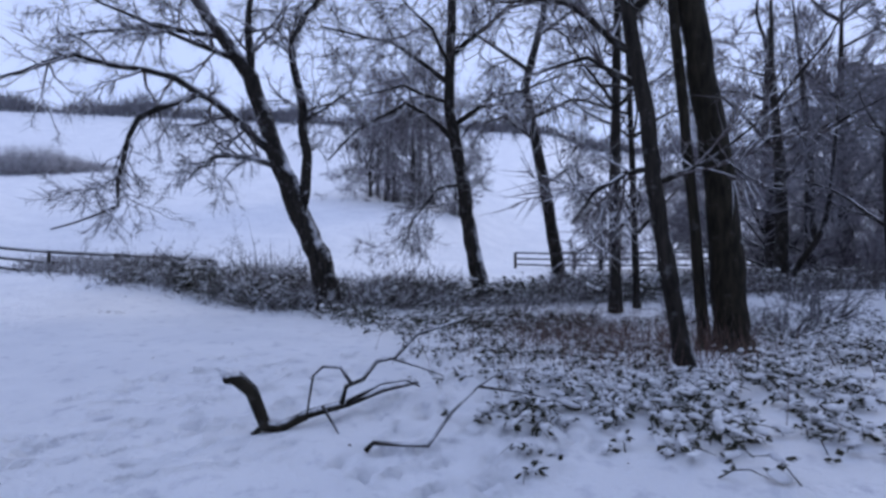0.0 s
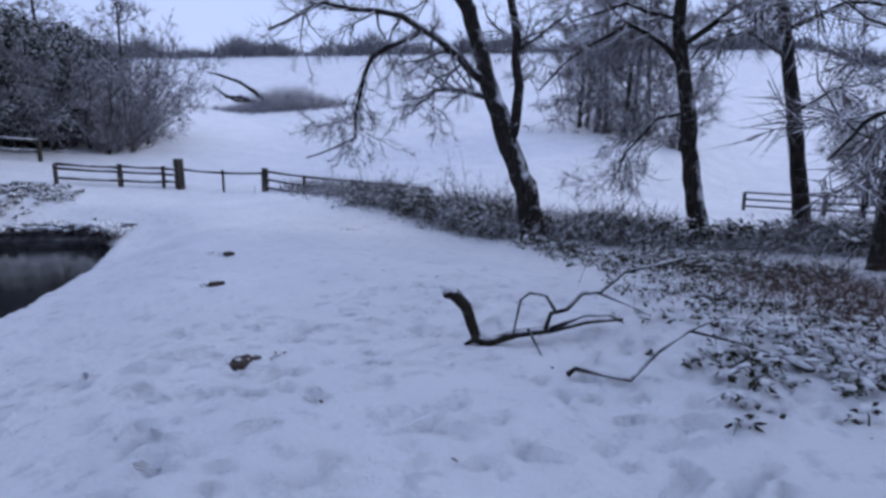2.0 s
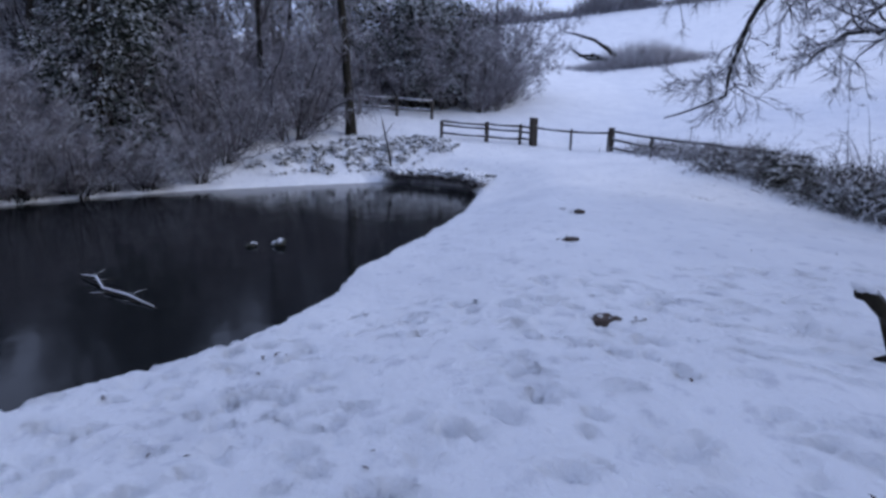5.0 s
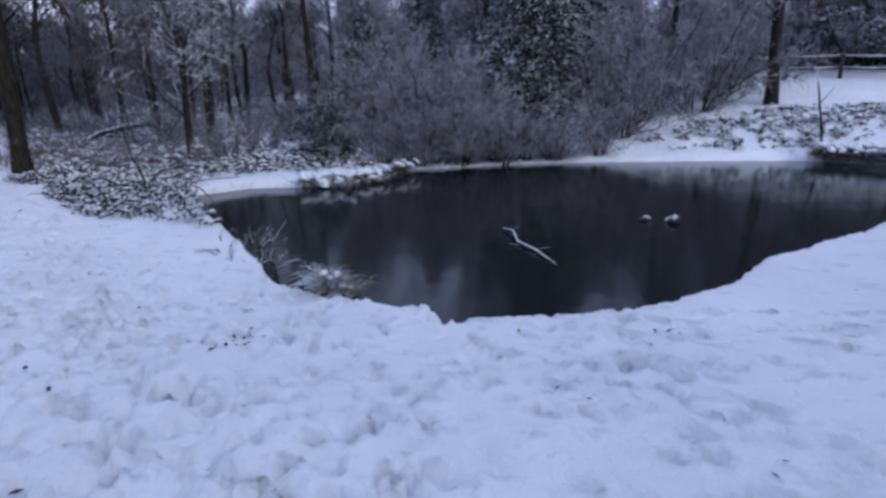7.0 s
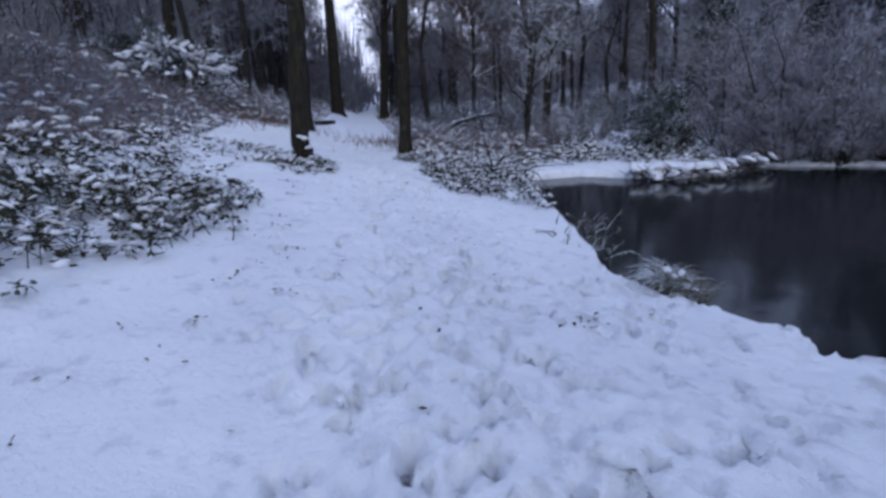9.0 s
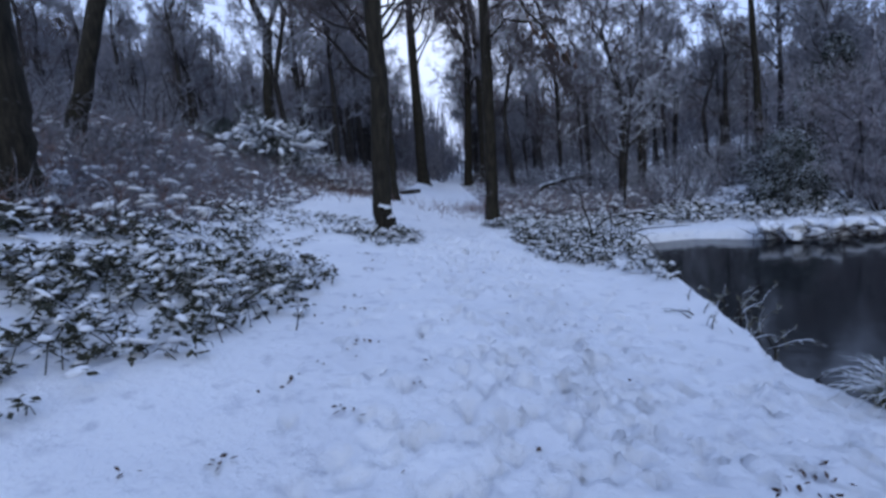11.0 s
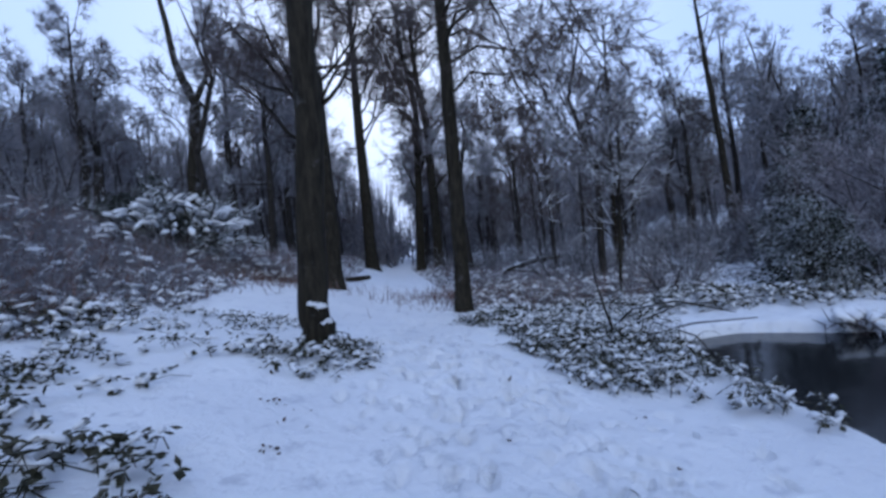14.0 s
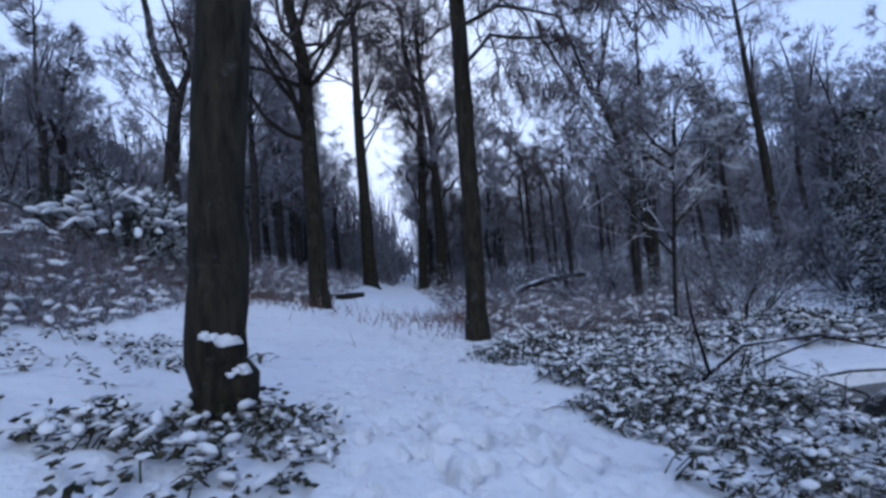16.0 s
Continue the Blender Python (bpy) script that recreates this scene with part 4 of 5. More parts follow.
def hill_log():
    at = (-60.5, 37.5)
    base = thing("fallen_tree", "old fallen tree with bare limbs lying on the snowy hill", "fallen tree", at=(*at, ground_z(*at)))
    q = facing(at)
    s = Soup()
    s.tube([q(3.2, .1), q(1.4, .5), q(-.8, .9), q(-2.4, 1.4), q(-4.2, 1.3)], [.45, .42, .35, .28, .12], 8)
    s.tube([q(.8, .6), q(-.6, 2.0), q(-2.4, 3.2), q(-4.6, 3.9), q(-6, 4.2)], [.34, .3, .24, .18, .08], 8)
    s.tube([q(-1, 1), q(-3, 1.0), q(-4.6, 1.9), q(-5.4, 2.6)], [.26, .22, .16, .08], 7)
    s.tube([q(2.6, .4), q(3.2, 1.6), q(3.4, 2.4)], [.2, .14, .06], 6)
    part("limbs", s, BARK, base)
    rng = random.Random(9)
    b = Soup()
    for k in range(3800):
        u = rng.gauss(3.0, 4.2)
        p = Vector(q(u, -abs(rng.gauss(0, .5)) + .2, rng.gauss(0, 1.4)))
        p.z = ground_z(at[0] + p.x, at[1] + p.y) - ground_z(*at) - .1
        b.twig(p, (Vector((0, 0, 1)) + wander(rng) * .6).normalized(), rng.uniform(1.0, 3.6) * math.exp(-(u - 3.0) ** 2 / 40), .045)
    part("brush", b, RIME, base, "snowy scrub grown through the limbs")


hill_log()


def far_wood():
    """The close-grown wood beyond what can be told apart."""
    rng = random.Random(99)
    s = Soup()
    for k in range(15000):
        a = radians(rng.uniform(195, 318))
        d = rng.uniform(55, 85)
        if rng.random() < .82 and abs(a - radians(247)) < radians(2.2):
            continue
        x, y = -2 + math.cos(a) * d, -4 + math.sin(a) * d
        low = rng.random() < .45
        hgt = rng.uniform(2, 5) if low else rng.uniform(4, 9)
        p = Vector((x, y, ground_z(x, y) - .3 + rng.random() ** 1.5 * (3 if low else 6)))
        s.twig(p, (Vector((0, 0, 1)) + wander(rng) * (.5 if low else .22)).normalized(), hgt, .13 if low else .10)
    stuff("far_wood", s, (TWIG_HAZED,), "hazy mass of bare far woodland", "wood")


far_wood()


# ---- fences ----
def fence_run(name, label, posts, heights, rails, group, levels=None):
    base = thing(name, label, "fence", group)
    rng = random.Random(len(posts) * 7 + len(rails))
    tops = []
    for k, ((x, y, r), hgt) in enumerate(zip(posts, heights)):
        z = levels[k] if levels else ground_z(x, y)
        bm = bmesh.new()
        bmesh.ops.create_cube(bm, size=1.0)
        bmesh.ops.scale(bm, vec=(r * 2, r * 2, hgt + .8), verts=bm.verts)
        bmesh.ops.bevel(bm, geom=bm.edges[:], offset=.015, segments=1, affect='EDGES')
        bmesh.ops.rotate(bm, matrix=Euler((rng.gauss(0, .02), rng.gauss(0, .02), rng.uniform(0, 1.5))).to_matrix(), verts=bm.verts)
        bmesh.ops.translate(bm, vec=(x, y, z + hgt / 2 - .4), verts=bm.verts)
        me = bpy.data.meshes.new("post")
        bm.to_mesh(me)
        bm.free()
        me.materials.append(TIMBER)
        ob = new("post", me)
        ob.parent = base
        tops.append(z)
    for i in range(len(posts) - 1):
        for h in rails[i]:
            s = Soup()
            a, b = posts[i], posts[i + 1]
            p, q = Vector((a[0], a[1], tops[i] + h)), Vector((b[0], b[1], tops[i + 1] + h))
            mid = p.lerp(q, .5) + Vector((0, 0, -.02))
            s.tube([p, mid, q], [.055, .05, .055], 5)
            part("rail", s, TIMBER, base)
            c = Soup()
            c.tube([p + Vector((0, 0, .05)), mid + Vector((0, 0, .05)), q + Vector((0, 0, .05))], [.028, .03, .026], 5)
            part("snow_line", c, SNOW_CAP, base, "thin snow lying along the rail")
    return base


R3, R1 = (.25, .62, 1.0), (.95,)
fence_run("field_gate_fence", "low dark timber rail fence beside the meadow gap", [(-25.6, 8.1, .06), (-25.0, 10.2, .08), (-24.45, 11.7, .06), (-24.25, 12.3, .15)], (.8, .95, .95, 1.3), (R3[:2] + (.8,), R3[:2] + (.85,), (.3, .6, .85)), "meadow fence")
fence_run("gap_rail", "single rail across the snowy gap in the fence", [(-24.2, 12.35, .05), (-23.5, 13.9, .045), (-22.7, 15.4, .05)], (.9, 1.0, .9), ((.85,), (.85,)), "meadow fence")
fence_run("meadow_fence", "dark post and rail fence running along the hedge", [(-22.65, 15.5, .11), (-20.7, 16.3, .06), (-18.4, 17.2, .07), (-16.2, 17.5, .06), (-14.1, 17.6, .07)],
          (1.15, 1.0, 1.05, 1.0, 1.0), [R3] * 4, "meadow fence", (.45, .2, .02, -.13, -.27))
fence_run("meadow_fence", "dark post and rail fence seen behind the oaks", [(-6.8, 35.4, .07), (-3.2, 36.0, .09), (.5, 36.2, .07), (4, 36.2, .07), (8, 36, .07), (12, 35.5, .07)],
          (1.0, 1.1, 1.0, 1.0, 1.0, 1.0), [R3] * 5, "meadow fence")
fence_run("bank_fence", "dark rail fence above the pond bank", [(-31.2, .5, .08), (-31.2, 2.6, .09), (-31.1, 4.6, .08), (-30.9, 6.7, .08), (-30.2, 8.6, .07)], (1.3, 1.4, 1.2, 1.1, 1.0), [(.45, .95)] * 4, "pond bank fence")


# ---- fallen branch in the snow ----
def fallen_branch():
    at = (-2.8, 5.95)
    z = ground_z(*at)
    base = thing("fallen_branch", "crooked fallen oak branch with a broken raised end in the snow", "branch", at=(*at, z))
    q = facing(at, (-.2, 2.5))
    main = Soup()
    main.tube([q(-.29, .47, -.05), q(-.22, .44), q(-.12, .33), q(-.07, .17), q(-.03, .05), q(.06, .02), q(.3, .09, .05), q(.6, .10, .15), q(.95, .14, .3), q(1.3, .12, .45)], [.05, .056, .052, .048, .048, .042, .038, .034, .026, .012], 9)
    main.tube([q(-.04, .06), q(-.12, 0.0), q(-.13, -.14, -.12)], [.03, .026, .016], 6)
    part("limb", main, BARK, base)
    for line, r in (([q(.56, .12, .1), q(.6, .26, .1), q(.74, .30, .1), q(.86, .44, .1), q(1.02, .45, .12), q(1.22, .62, .15), q(1.42, .66, .2), q(1.75, .72, .3)], .022),
                    ([q(.64, .28, .1), q(.56, .42, .1), q(.42, .44, .1), q(.34, .38, .08), q(.3, .2, .05), q(.27, .05)], .016),
                    ([q(.4, .15, 0), q(.5, .0, -.25), q(.62, -.1, -.45)], .014),
                    ([q(.6, .12, .1), q(.9, .22, .2), q(1.15, .2, .3), q(1.3, .1, .4)], .02),
                    ([q(1.0, .44, .12), q(1.25, .33, .2), q(1.5, .2, .3)], .010)):
        s = Soup()
        s.tube(line, [r * (1 - .6 * i / (len(line) - 1)) for i in range(len(line))], 6)
        part("side_branch", s, BARK_SNOWY, base)
    rng = random.Random(4)
    c = Soup()
    for i in range(9):
        c.blob(q(-.29 + rng.uniform(-.03, .08), .51 - abs(rng.gauss(0, .015)), rng.uniform(-.06, .02)), .045, .045, .035, rng)
    part("snow_cap", c, SNOW_CAP, base)
    at2 = (-1.85, 5.75)
    b2 = thing("fallen_stick", "thin bent stick lying on the snow", "stick", at=(*at2, ground_z(*at2)))
    q = facing(at2)
    s = Soup()
    s.tube([q(-.02, .03), q(.03, .08), q(.25, .05), q(.4, .03), q(.6, .18, .2), q(.85, .28, .45), q(1.1, .36, .6), q(1.4, .3, .8)], [.02, .018, .014, .013, .011, .009, .007, .004], 6)
    s.tube([q(.85, .28, .45), q(1.2, .2, .5), q(1.5, .1, .55)], [.012, .009, .004], 5)
    part("stick", s, BARK_SNOWY, b2)


fallen_branch()


def log_by_path():
    at = (-7.0, -23.2)
    base = thing("fallen_log", "dark fallen log beside the woodland path", "log", at=(*at, ground_z(*at)))
    s = Soup()
    s.tube([(2.6, -.6, .62), (1.2, -.3, .24), (0, 0, .06), (-.6, .15, .04), (-1.0, .25, .05)], [.08, .10, .11, .11, .08], 8)
    part("log", s, BARK, base)
    at = (-16.2, -22.8)
    base = thing("fallen_tree", "snow-topped fallen trunk propped among the thicket", "fallen tree", at=(*at, ground_z(*at)))
    s = Soup()
    s.tube([(1.9, -1.1, .2), (1.2, -.8, .75), (.2, -.1, 1.05), (-.9, .7, 1.1)], [.1, .13, .13, .07], 8)
    s.tube([(1.0, -.6, .7), (.3, 0, .5), (-.3, .5, .05)], [.08, .07, .04], 7)
    part("trunk", s, BARK_SNOWY, base)


log_by_path()


# ---- brambles, tufts and litter ----
def brambles(name, label, seed, spots, count, hgt, leaf=.055, mats=None, stems=.25, cushion=.5):
    """spots: (x, y, radius) where the growth is thick."""
    rng = random.Random(seed)
    s, idx = Soup(), []
    total = sum(r * r for _, _, r in spots)
    for x0, y0, r0 in spots:
        for k in range(int(count * r0 * r0 / total)):
            a, d = rng.uniform(0, 6.28), r0 * math.sqrt(rng.random())
            if rng.random() < (d / r0) ** 3 * .8:
                continue
            x, y = x0 + math.cos(a) * d, y0 + math.sin(a) * d
            if noise.noise((x * 1.7, y * 1.7, seed * .37)) + .4 * noise.noise((x * 5, y * 5, seed * .11)) < -.12:
                continue
            z = ground_z(x, y)
            if z < WATER_Z - .1:
                continue
            top = hgt * rng.uniform(.15, 1) * (1 - .6 * d / r0)
            p = Vector((x, y, z + top))
            f0 = len(s.f)
            if rng.random() < stems:
                lean = wander(rng) * top * .8
                lean.z = 0
                s.tube([(x - lean.x, y - lean.y, z - .03), (x, y, z + top * .8), (x + lean.x * .7, y + lean.y * .7, z + top), (x + lean.x * 1.5, y + lean.y * 1.5, z + top * .6)], [.006, .005, .004, .002], 3)
            for j in range(rng.randint(3, 5)):
                dd = wander(rng)
                dd.z *= .35
                dd.normalize()
                s.leaf(p + wander(rng) * .02, dd, (Vector((0, 0, 1)) + wander(rng) * .35).normalized(), leaf * rng.uniform(.8, 1.6), leaf * rng.uniform(.6, 1.0))
            idx += [0] * (len(s.f) - f0)
            if rng.random() < cushion:
                f0 = len(s.f)
                s.pillow(p + Vector((rng.gauss(0, .02), rng.gauss(0, .02), .015)), rng.uniform(0, 6.28), leaf * rng.uniform(.5, 1.6), leaf * rng.uniform(.35, .75), leaf * rng.uniform(.25, .6), rng)
                idx += [1] * (len(s.f) - f0)
    return stuff(name, s, mats or (BRAMBLE, SNOW_CAP), label, "undergrowth", idx)


brambles("brambles", "low bramble bank with dark leaves half under snow", 201, [(1.4, -4.6, 1.9), (.2, -5.2, 1.3), (2.8, -6.6, 2.3), (.9, -7.4, 1.6), (-.6, -6.0, .8), (3.6, -3.8, 1.6)], 5200, .36, .065, None, .3, .34)
brambles("brambles", "sparse bramble leaves poking through snow around a beech", 202, [(-2.55, -8.3, .75), (-2.9, -8.9, .6), (-.9, -9.2, 1.5), (.8, -11, 2.4), (-2.0, -12.5, 1.6), (-.2, -8.0, .7)], 1500, .2)
brambles("brambles", "snow-covered brambles between the path and the pond", 203, [(-6.6, -7.6, 1.0), (-7.3, -9.2, 1.2), (-7.6, -10.8, 1.2), (-8.8, -11.2, 1.6), (-8.2, -12.8, 1.2), (-6.3, -6.5, .7), (-5.9, -5.6, .5), (-10.6, -12.6, 1.8)], 4200, .34)
brambles("brambles", "low brambles under the meadow trees dusted with snow", 204, [(.9, 8.2, 1.0), (1.9, 9.2, 1.3), (0.0, 7.3, .8), (2.9, 10.6, 1.6), (3.4, 8.6, 1.5), (-.7, 7.2, .7), (-.9, 6.4, .7), (.5, 6.5, .6), (1.3, 7.2, .7)], 2500, .2, .055, None, .25, .75)
brambles("brambles", "thin litter of leaves and stalks in the snow", 205, [(-1.3, 8.6, 1.6), (-1.8, 11.0, 2.4), (.2, 12.6, 2.6), (-3.8, 12.4, 2.0), (3.8, 14, 3), (-.3, 9.6, 1.2)], 4200, .18)
brambles("brambles", "leafy ground cover on the far pond bank", 206, [(-23.5, 4.8, 2.2), (-22.4, 2.2, 1.5), (-24.2, 7.0, 1.6), (-21.4, .5, 1.0), (-20.8, 5.6, .6), (-20.0, 7.4, .7), (-18.8, 8.0, .6)], 2200, .3, .10)


brambles("brambles", "rough snowy undergrowth on the bank below the wood", 207, [(3.2, -12.0, 2.6), (1.2, -14.5, 2.4), (5.6, -9.5, 2.6), (6.5, -14.5, 3.4), (3.5, -17.5, 3.0), (9.0, -11.0, 3.0), (.2, -11.0, 1.2)], 5200, .38, .09)
brambles("brambles", "snowy brambles crowding the path edge above the pond", 208, [(-5.6, -7.3, .7), (-6.0, -8.6, .8), (-6.8, -10.2, .8), (-7.0, -12.0, .9), (-6.6, -9.2, .7), (-7.6, -8.4, .7)], 3200, .34, .048, None, .5)


brambles("brambles", "rough growth behind the snowy far bank", 209, [(-11.4, -11.0, 1.3), (-12.8, -9.6, 1.1), (-14.0, -8.6, .9), (-12.6, -11.6, 1.4), (-14.6, -10.2, 1.2)], 1800, .45, .08)

brambles("brambles", "dense leafy brambles crowding the foot of a beech", 211, [(-2.5, -8.3, .6), (-2.2, -8.7, .5), (-3.05, -8.6, .4)], 300, .17, .05, None, .3, .35)

brambles("brambles", "dead stems and snowy brambles spreading before the hedge", 212, [(-5.6, 13.4, 1.1), (-4.2, 13.2, 1.4), (-2.8, 13.0, 1.5), (-1.4, 12.6, 1.6), (-6.8, 13.9, .9)], 2600, .4, .06, None, .6, .3)


def path_thicket():
    """Low tangled growth that closes in on the path farther into the wood."""
    rng = random.Random(23)
    for side, label, edge, spread in ((-1, "grey-brown tangled thicket between the path and the pond", 1.75, 3.4), (1, "low tangled growth on the bank above the path", 2.3, 3.4),
                                      (1, "grey snowy scrub covering the wooded bank", 4.6, 4.0)):
        s, idx = Soup(), []
        for k in range(15000):
            y = -13.2 - 40 * rng.random() ** 1.5 if side < 0 else (-20.0 - 34 * rng.random() ** 1.4 if edge < 4 else -7.5 - 14 * rng.random())
            off = edge + abs(rng.gauss(0, spread))
            x = -.8 + .37 * y + side * off
            if noise.noise((x * .8, y * .8, 3.0)) < -.28:
                continue
            hgt = (.25 + .75 * min(1, (off - edge) / 1.6)) * rng.uniform(.4, 1.0)
            p = Vector((x, y, ground_z(x, y) - .04 + rng.random() * .35 * hgt))
            f0 = len(s.f)
            d = (Vector((0, 0, .55)) + wander(rng) * .65).normalized()
            s.twig(p, d, hgt * .9, .010)
            for j in range(2):
                s.twig(p + d * hgt * rng.uniform(.2, .7), fork_way(d, radians(rng.uniform(25, 75)), rng), hgt * rng.uniform(.25, .5), .008)
            idx += [2 if rng.random() < .3 else 0] * (len(s.f) - f0)
            if rng.random() < (.10 if edge < 4 else .05):
                f0 = len(s.f)
                s.pillow(p + Vector((0, 0, hgt * .35)), rng.uniform(0, 6.28), rng.uniform(.08, .2), rng.uniform(.05, .09), .05, rng)
                idx += [1] * (len(s.f) - f0)
        stuff("thicket_growth", s, (TWIG_HAZED, SNOW_CAP, BRACKEN), label, "undergrowth", idx)


def bank_growth():
    """Brown grass and stems hanging over the far corner of the pond, and a leaning sapling."""
    rng = random.Random(29)
    edges = (("brown snow-topped grass overhanging the far pond corner", [(-20.75, 4.9), (-20.55, 6.1), (-19.7, 7.1), (-18.6, 7.65), (-17.4, 7.45)], 2600, -.48),
             ("dark roots and stems under the snowy lip of the pond bank", [(-10.9, -7.6), (-11.3, -7.0), (-12.9, -6.5), (-14.6, -6.6)], 700, -.66))
    for label, line, count, low in edges:
        s, idx = Soup(), []
        for k in range(count):
            t = rng.random() * (len(line) - 1.001)
            i = int(t)
            x = line[i][0] + (line[i + 1][0] - line[i][0]) * (t - i) + rng.gauss(0, .16)
            y = line[i][1] + (line[i + 1][1] - line[i][1]) * (t - i) + rng.gauss(0, .16)
            p = Vector((x, y, low + rng.random() * .22))
            f0 = len(s.f)
            s.twig(p, (Vector((.5, -.5, -.1)) + wander(rng) * .7).normalized(), rng.uniform(.15, .4), .012)
            idx += [0] * (len(s.f) - f0)
            if k % 14 == 0:
                f0 = len(s.f)
                s.pillow(p + Vector((0, 0, .12)), rng.uniform(0, 6.28), rng.uniform(.12, .3), rng.uniform(.1, .16), .08, rng)
                idx += [1] * (len(s.f) - f0)
        stuff("bank_grass", s, (TWIG_DARK, SNOW_CAP), label, "grass", idx)
    at = (-21.2, 5.1)
    base = thing("leaning_sapling", "thin leaning dead sapling at the far pond bank", "sapling", at=(*at, ground_z(*at)))
    s = Soup()
    s.tube([(0, 0, -.2), (-.05, -.12, .8), (-.1, -.3, 1.7), (-.12, -.5, 2.7)], [.045, .04, .032, .012], 6)
    s.tube([(-.1, -.28, 1.6), (-.05, .05, 2.1)], [.02, .008], 5)
    part("stem", s, BARK_SNOWY, base)


path_thicket()
bank_growth()


def hedge_tangle():
    """The rough hedge at the foot of the oaks."""
    rng = random.Random(21)
    s = Soup()
    for k in range(23000):
        t = rng.random() * 1.45
        x = -15.0 + 15.5 * t + rng.gauss(0, .3)
        y = 15.6 + 1.6 * t + 2.4 * t * t - 1.2 * math.sin(t * 3) + rng.gauss(0, .75)
        hgt = .85 + .35 * math.sin(t * 23) + .25 * math.sin(t * 61) + (.45 if .28 < t < .6 else 0)
        p = Vector((x, y, ground_z(x, y) - .05 + rng.random() * .5 * hgt))
        s.twig(p, (Vector((0, 0, .25)) + wander(rng) * .8).normalized(), hgt * rng.uniform(.25, .6), .011)
    stuff("hedge", s, (TWIG,), "rough brambly hedge with snow at the foot of the oaks", "hedge")
    spots = []
    for k in range(34):
        t = 1.45 * (k + rng.random() * .6) / 34
        spots.append((-15.0 + 15.5 * t, 15.3 + 1.6 * t + 2.4 * t * t - 1.2 * math.sin(t * 3) + rng.gauss(0, .35), rng.uniform(.7, 1.25)))
    brambles("brambles", "snow-dusted bramble mounds in the hedge below the oaks", 210, spots, 9000, .95, .085, None, .4, .3)
    s = Soup()
    for k in range(2600):
        t = rng.random()
        x, y = -22 + 7.5 * t + rng.gauss(0, .4), 17.0 - 1.0 * t + rng.gauss(0, .7)
        p = Vector((x, y, ground_z(x, y) - .05 + rng.random() * .25))
        s.twig(p, (Vector((0, 0, .75)) + wander(rng) * .6).normalized(), rng.uniform(.3, .8), .014)
    stuff("hedge", s, (TWIG,), "low snowy scrub along the meadow fence", "hedge")
    s = Soup()
    for k in range(1500):
        x, y = rng.gauss(-.3, 1.0), rng.gauss(10.2, 1.1)
        p = Vector((x, y, ground_z(x, y) - .03))
        s.twig(p, (Vector((0, 0, 1)) + wander(rng) * .35).normalized(), rng.uniform(.25, .8), .0035)
    stuff("dead_grass", s, (BRACKEN,), "thin reddish dead stalks standing in snow", "grass")
    s = Soup()
    for k in range(1300):
        x, y = rng.gauss(-1.6, 2.2), rng.gauss(-19.6, 1.3)
        p = Vector((x, y, ground_z(x, y) - .03))
        s.twig(p, (Vector((0, 0, 1)) + wander(rng) * .5).normalized(), rng.uniform(.2, .6), .012)
    for k in range(3000):
        x, y = rng.gauss(-10.8, 1.6), rng.gauss(-17.0, 1.8)
        p = Vector((x, y, ground_z(x, y) - .03))
        s.twig(p, (Vector((0, 0, 1)) + wander(rng) * .5).normalized(), rng.uniform(.2, .7), .010)
    stuff("bracken", s, (BRACKEN,), "collapsed red-brown bracken showing through snow", "bracken")


hedge_tangle()

for x, y, seed, hg in ((-13.2, 15.4, 71, 2.0), (-11.6, 16.2, 72, 2.2), (-10.2, 16.6, 73, 1.9), (-6.6, 16.6, 74, 2.0), (-15.2, 15.9, 75, 1.8), (-12.4, 17.4, 76, 2.4)):
    shrub("thorn_bush", "thin bare thorn bush dusted with snow by the fence", seed, (x, y), TWIG, 7, hg, .7, 7, .007, group="thorn bushes in the hedge")
for x, y, seed, hg in ((-4.95, -3.3, 81, .55), (-4.65, -2.75, 82, .5), (-5.3, -3.9, 83, .6), (-7.8, -8.6, 84, 1.0), (-8.6, -10.0, 85, 1.1)):
    shrub("waterside_stems", "thin frosted stalks arching over the pond edge", seed, (x, y), GRASS, 13, hg, 1.1, 5, .006, .5, "stalks at the water's edge")
for x, y, seed in ((-.4, -3.9, 91), (.3, -4.4, 92), (.9, -4.2, 93)):
    shrub("bare_stalks", "thin bare stalks rising from the brambles", seed, (x, y), TWIG_DARK, 4, .7, .4, 3, .004, group="bare stalks in the brambles")


def grass_tuft(x, y, z, wide, hgt, seed, name, label):
    rng = random.Random(seed)
    base = thing(name, label, "grass tuft", at=(x, y, z))
    s = Soup()
    for k in range(150):
        a = rng.uniform(0, 6.28)
        d = Vector((math.cos(a), math.sin(a), rng.uniform(1.6, 3.6))).normalized()
        p = Vector((rng.gauss(0, .05), rng.gauss(0, .05), 0))
        ln = hgt * rng.uniform(.6, 1.2)
        pts = [p]
        for i in range(4):
            d = (d + Vector((0, 0, -.28 - .1 * i))).normalized()
            p = p + d * ln / 3.2
            pts.append(p)
        s.tube(pts, [.007, .008, .006, .004, .001], 3)
    tagged(part("blade_clump", s, GRASS, base), kind="stuff")
    c = Soup()
    for k in range(7):
        a = rng.uniform(0, 6.28)
        c.blob((math.cos(a) * wide * .4, math.sin(a) * wide * .4, hgt * rng.uniform(.5, .75)), .04, .04, .02, rng)
    part("snow_cap", c, SNOW_CAP, base)


grass_tuft(-4.28, -1.5, -.44, .28, .34, 1, "grass_tuft", "arching frosted grass tuft at the pond edge")
grass_tuft(-4.40, -1.32, -.50, .2, .24, 2, "grass_tuft", "small frosted grass tuft at the pond edge")


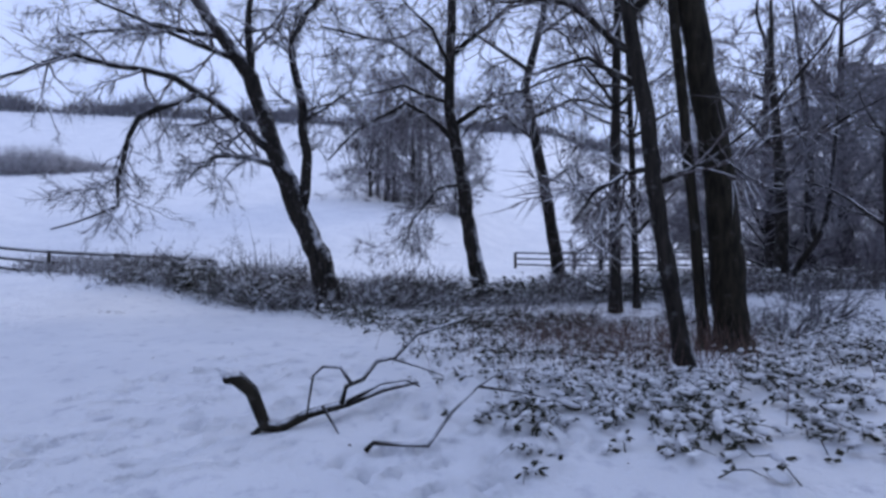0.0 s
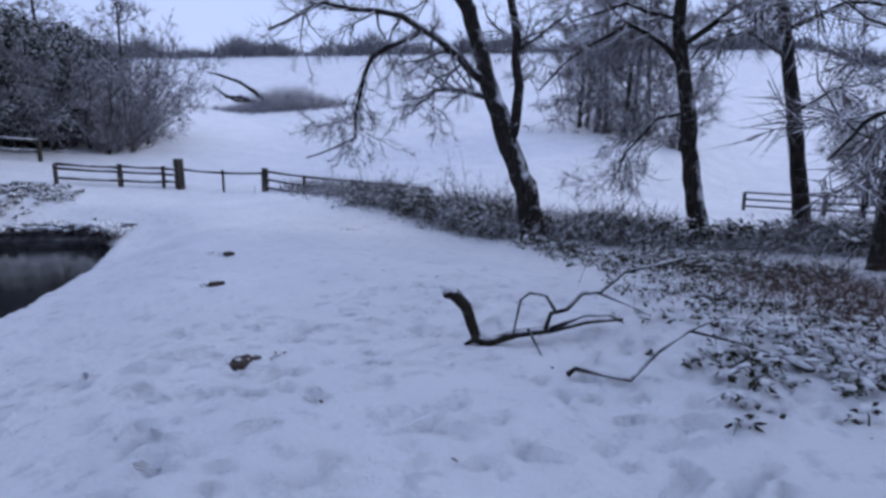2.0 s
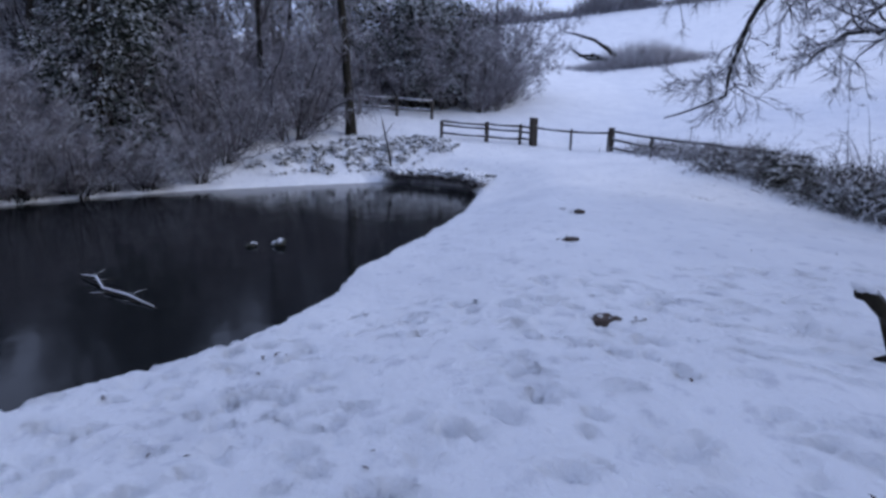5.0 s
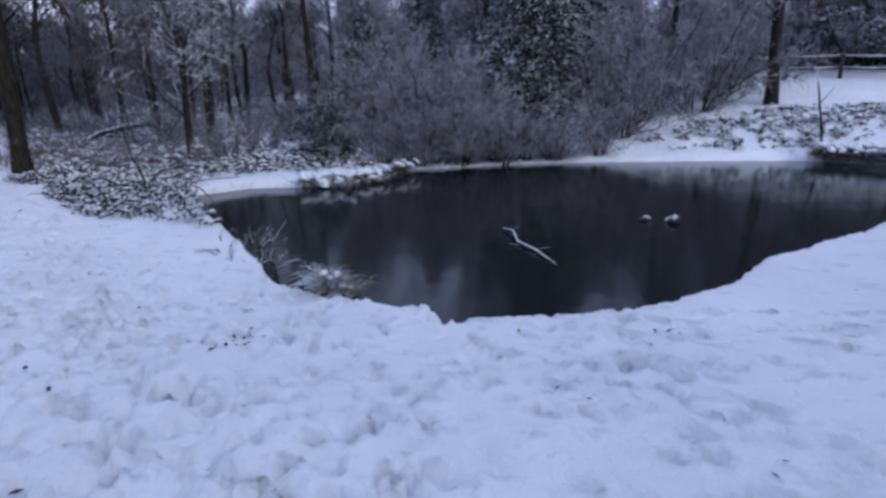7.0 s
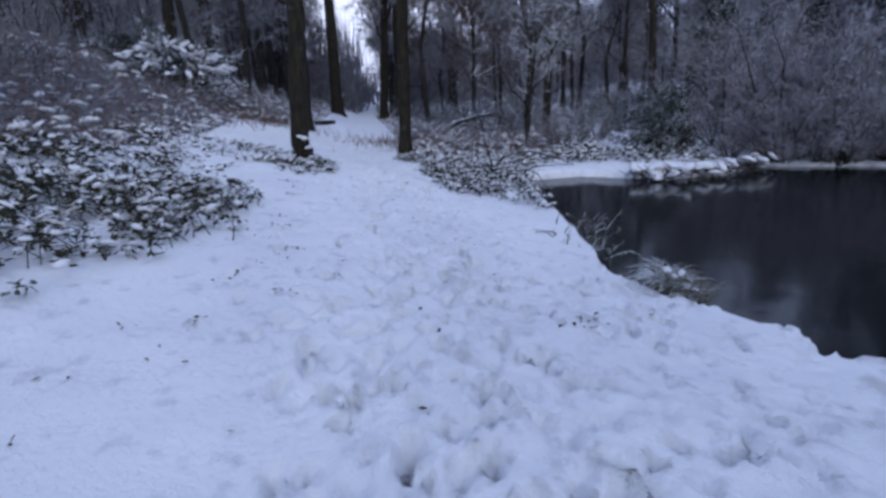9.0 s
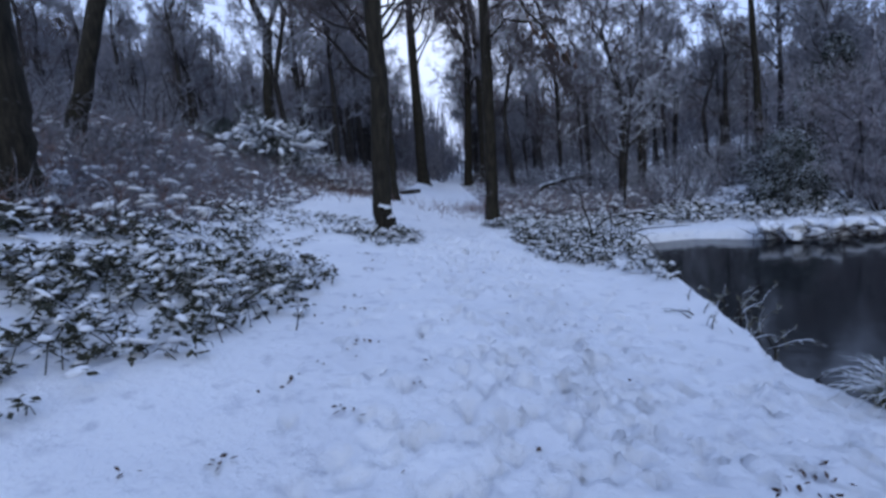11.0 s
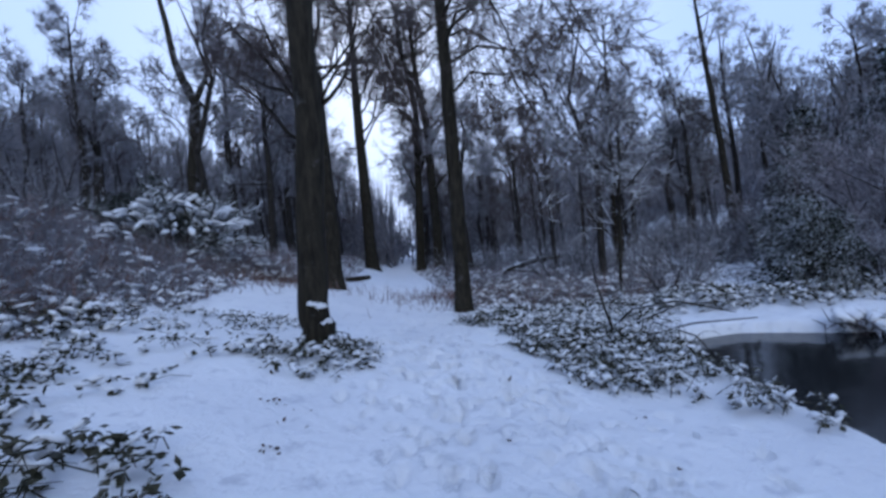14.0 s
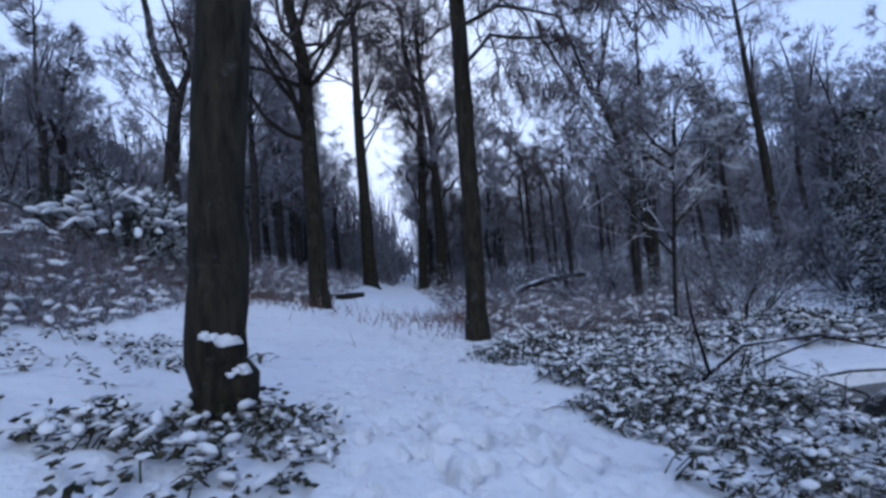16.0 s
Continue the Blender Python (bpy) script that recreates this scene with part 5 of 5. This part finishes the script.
def litter():
    """Dark leaves and tussocks that break through the snow."""
    rng = random.Random(33)
    s, idx = Soup(), []
    clumps = [(-3.93, 4.38, .09, 34), (-3.86, 4.62, .10, 8), (-6.8, 5.45, .1, 10), (-9.5, 6.7, .15, 10), (-11.2, 11.3, .3, 30), (-.12, -2.1, .05, 4), (-.82, -2.39, .09, 6), (-2.54, -.89, .14, 12), (-2.75, -1.0, .1, 8),
              (-.52, -2.92, .06, 4), (-1.32, -2.6, .06, 4), (-1.12, -3.53, .1, 7), (-1.36, -4.95, .1, 7), (-1.26, -4.58, .1, 8), (-1.77, -6.36, .1, 7), (-2.0, -7.2, .1, 8), (-1.0, -.4, .05, 3), (-4.4, 1.8, .07, 6), (-4.15, -7.2, .06, 4)]
    for k in range(40):
        clumps.append((rng.uniform(-6, .5), rng.uniform(-3, 9), .05, 1))
    for k in range(60):
        y = rng.uniform(-16, -1)
        clumps.append((-.8 + .37 * y + rng.uniform(-1.8, 2.4), y, .07, rng.randint(1, 3)))
    for x, y, r, c in clumps:
        for k in range(c):
            px, py = x + rng.gauss(0, r * .6), y + rng.gauss(0, r * .6)
            if shore_distance(np.array([px]), np.array([py]))[0] < .3:
                continue
            dd = wander(rng)
            dd.z = abs(dd.z) * .4
            s.leaf(Vector((px, py, ground_z(px, py) + .015)), dd.normalized(), (Vector((0, 0, 1)) + wander(rng) * .4).normalized(), rng.uniform(.03, .06), rng.uniform(.015, .035))
    stuff("leaf_litter", s, (POD,), "dark fallen leaves breaking through the snow", "leaves")


litter()


def tussock(at, seed, size):
    rng = random.Random(seed)
    base = thing("tussock", "dark grass tussock in a melted hollow of the snow", "tussock", at=(*at, ground_z(*at)))
    for name, mat, lift in (("tuft", SOIL, 0.0), ("snow_cap", SNOW_CAP, .05)):
        s = Soup()
        for k in range(1 if lift else 14):
            s.blob((rng.gauss(0, .05), rng.gauss(0, .05), .03 + lift * rng.uniform(.6, 1.1)), .06 - lift * .5, .06 - lift * .5, .065 - lift * .6, rng)
        for k in range(0 if lift else 50):
            s.twig(Vector((rng.gauss(0, .06), rng.gauss(0, .06), 0)), (Vector((0, 0, 1)) + wander(rng) * .7).normalized(), rng.uniform(.06, .14), .004)
        s.v = [(x * size, y * size, z * size) for x, y, z in s.v]
        part(name, s, mat, base)


for spot, seed, size in (((-3.93, 4.38), 6, .85), ((-6.75, 5.5), 8, .7), ((-8.9, 6.75), 9, .9)):
    tussock(spot, seed, size)


def snow_twig():
    at = (1.05, -1.65)
    base = thing("fallen_twig", "thin forked twig lying on smooth snow", "twig", at=(*at, ground_z(*at)))
    s = Soup()
    s.tube([(.2, -.02, .03), (.05, .05, .05), (-.12, .2, .03), (-.22, .34, .02)], [.008, .007, .006, .003], 5)
    s.tube([(.05, .05, .05), (-.08, -.03, .08), (-.16, -.12, .1)], [.006, .005, .002], 5)
    part("stem", s, TWIG_DARK, base)


snow_twig()


# ---- in the pond ----
def pond_things():
    rng = random.Random(44)
    base = thing("snowy_tussock", "two small snow-capped tussocks in the pond", "tussock", at=(-10.1, 1.3, WATER_Z))
    for name, x, y, r, hgt in (("mound", .0, .15, .16, .2), ("mound", -.02, -.32, .11, .09)):
        s = Soup()
        for k in range(7):
            s.blob((x + rng.gauss(0, r * .45), y + rng.gauss(0, r * .45), .01 + rng.random() * hgt * .3), r * .6, r * .6, hgt * .5, rng)
        m = part(name, s, BRAMBLE, base)
        c = Soup()
        for k in range(3):
            c.blob((x + rng.gauss(0, r * .4), y + rng.gauss(0, r * .4), hgt * rng.uniform(.35, .75)), r * .28, r * .28, hgt * .22, rng)
        part("snow_cap", c, SNOW_CAP, m)
    base = thing("floating_stick", "snowy stick floating on the dark pond", "stick", at=(-7.6, -.45, WATER_Z))
    s = Soup()
    s.tube([(-.82, -.66, .03), (-.55, -.38, .07), (-.1, -.14, .03), (.3, .28, .04), (.76, .73, 0)], [.012, .02, .018, .016, .008], 6)
    s.tube([(-.4, -.35, .06), (-.5, -.1, .05)], [.014, .006], 5)
    s.tube([(.1, .1, .03), (.15, -.2, .06)], [.014, .006], 5)
    for a, b in (((-.6, -.45, .06), (-.75, -.3, .14)), ((.3, .25, .04), (.22, .48, .1)), ((.5, .45, .02), (.62, .32, .08))):
        s.tube([a, b], [.012, .005], 5)
    part("stick", s, BARK, base)
    c = Soup()
    c.tube([(-.82, -.66, .045), (-.55, -.38, .085), (-.1, -.14, .045), (.3, .28, .052), (.7, .67, .015)], [.008, .015, .013, .014, .005], 6)
    part("snow_cap", c, SNOW_CAP, base)
    base = thing("bank_roots", "snowy bent branches hanging over the pond edge", "branches", at=(-8.0, -9.1, ground_z(-8.0, -9.1)))
    for line, r in (([(.3, -.5, .1), (.1, -.1, .5), (-.2, .5, .6), (-.9, 1.0, .35)], .03), ([(.2, -.2, 0), (-.3, .7, .25), (-.8, 1.4, .3)], .025), ([(.3, -.4, .2), (.6, -.3, .9), (.75, -.2, 1.4)], .025), ([(0, .2, .3), (-.1, .9, .1), (-.3, 1.2, -.4)], .02), ([(.1, 0, .3), (-.6, .3, .5), (-1.3, .7, .45)], .02)):
        s = Soup()
        s.tube(line, [r * (1 - .7 * i / (len(line) - 1)) for i in range(len(line))], 6)
        part("branch", s, BARK_SNOWY, base)


pond_things()
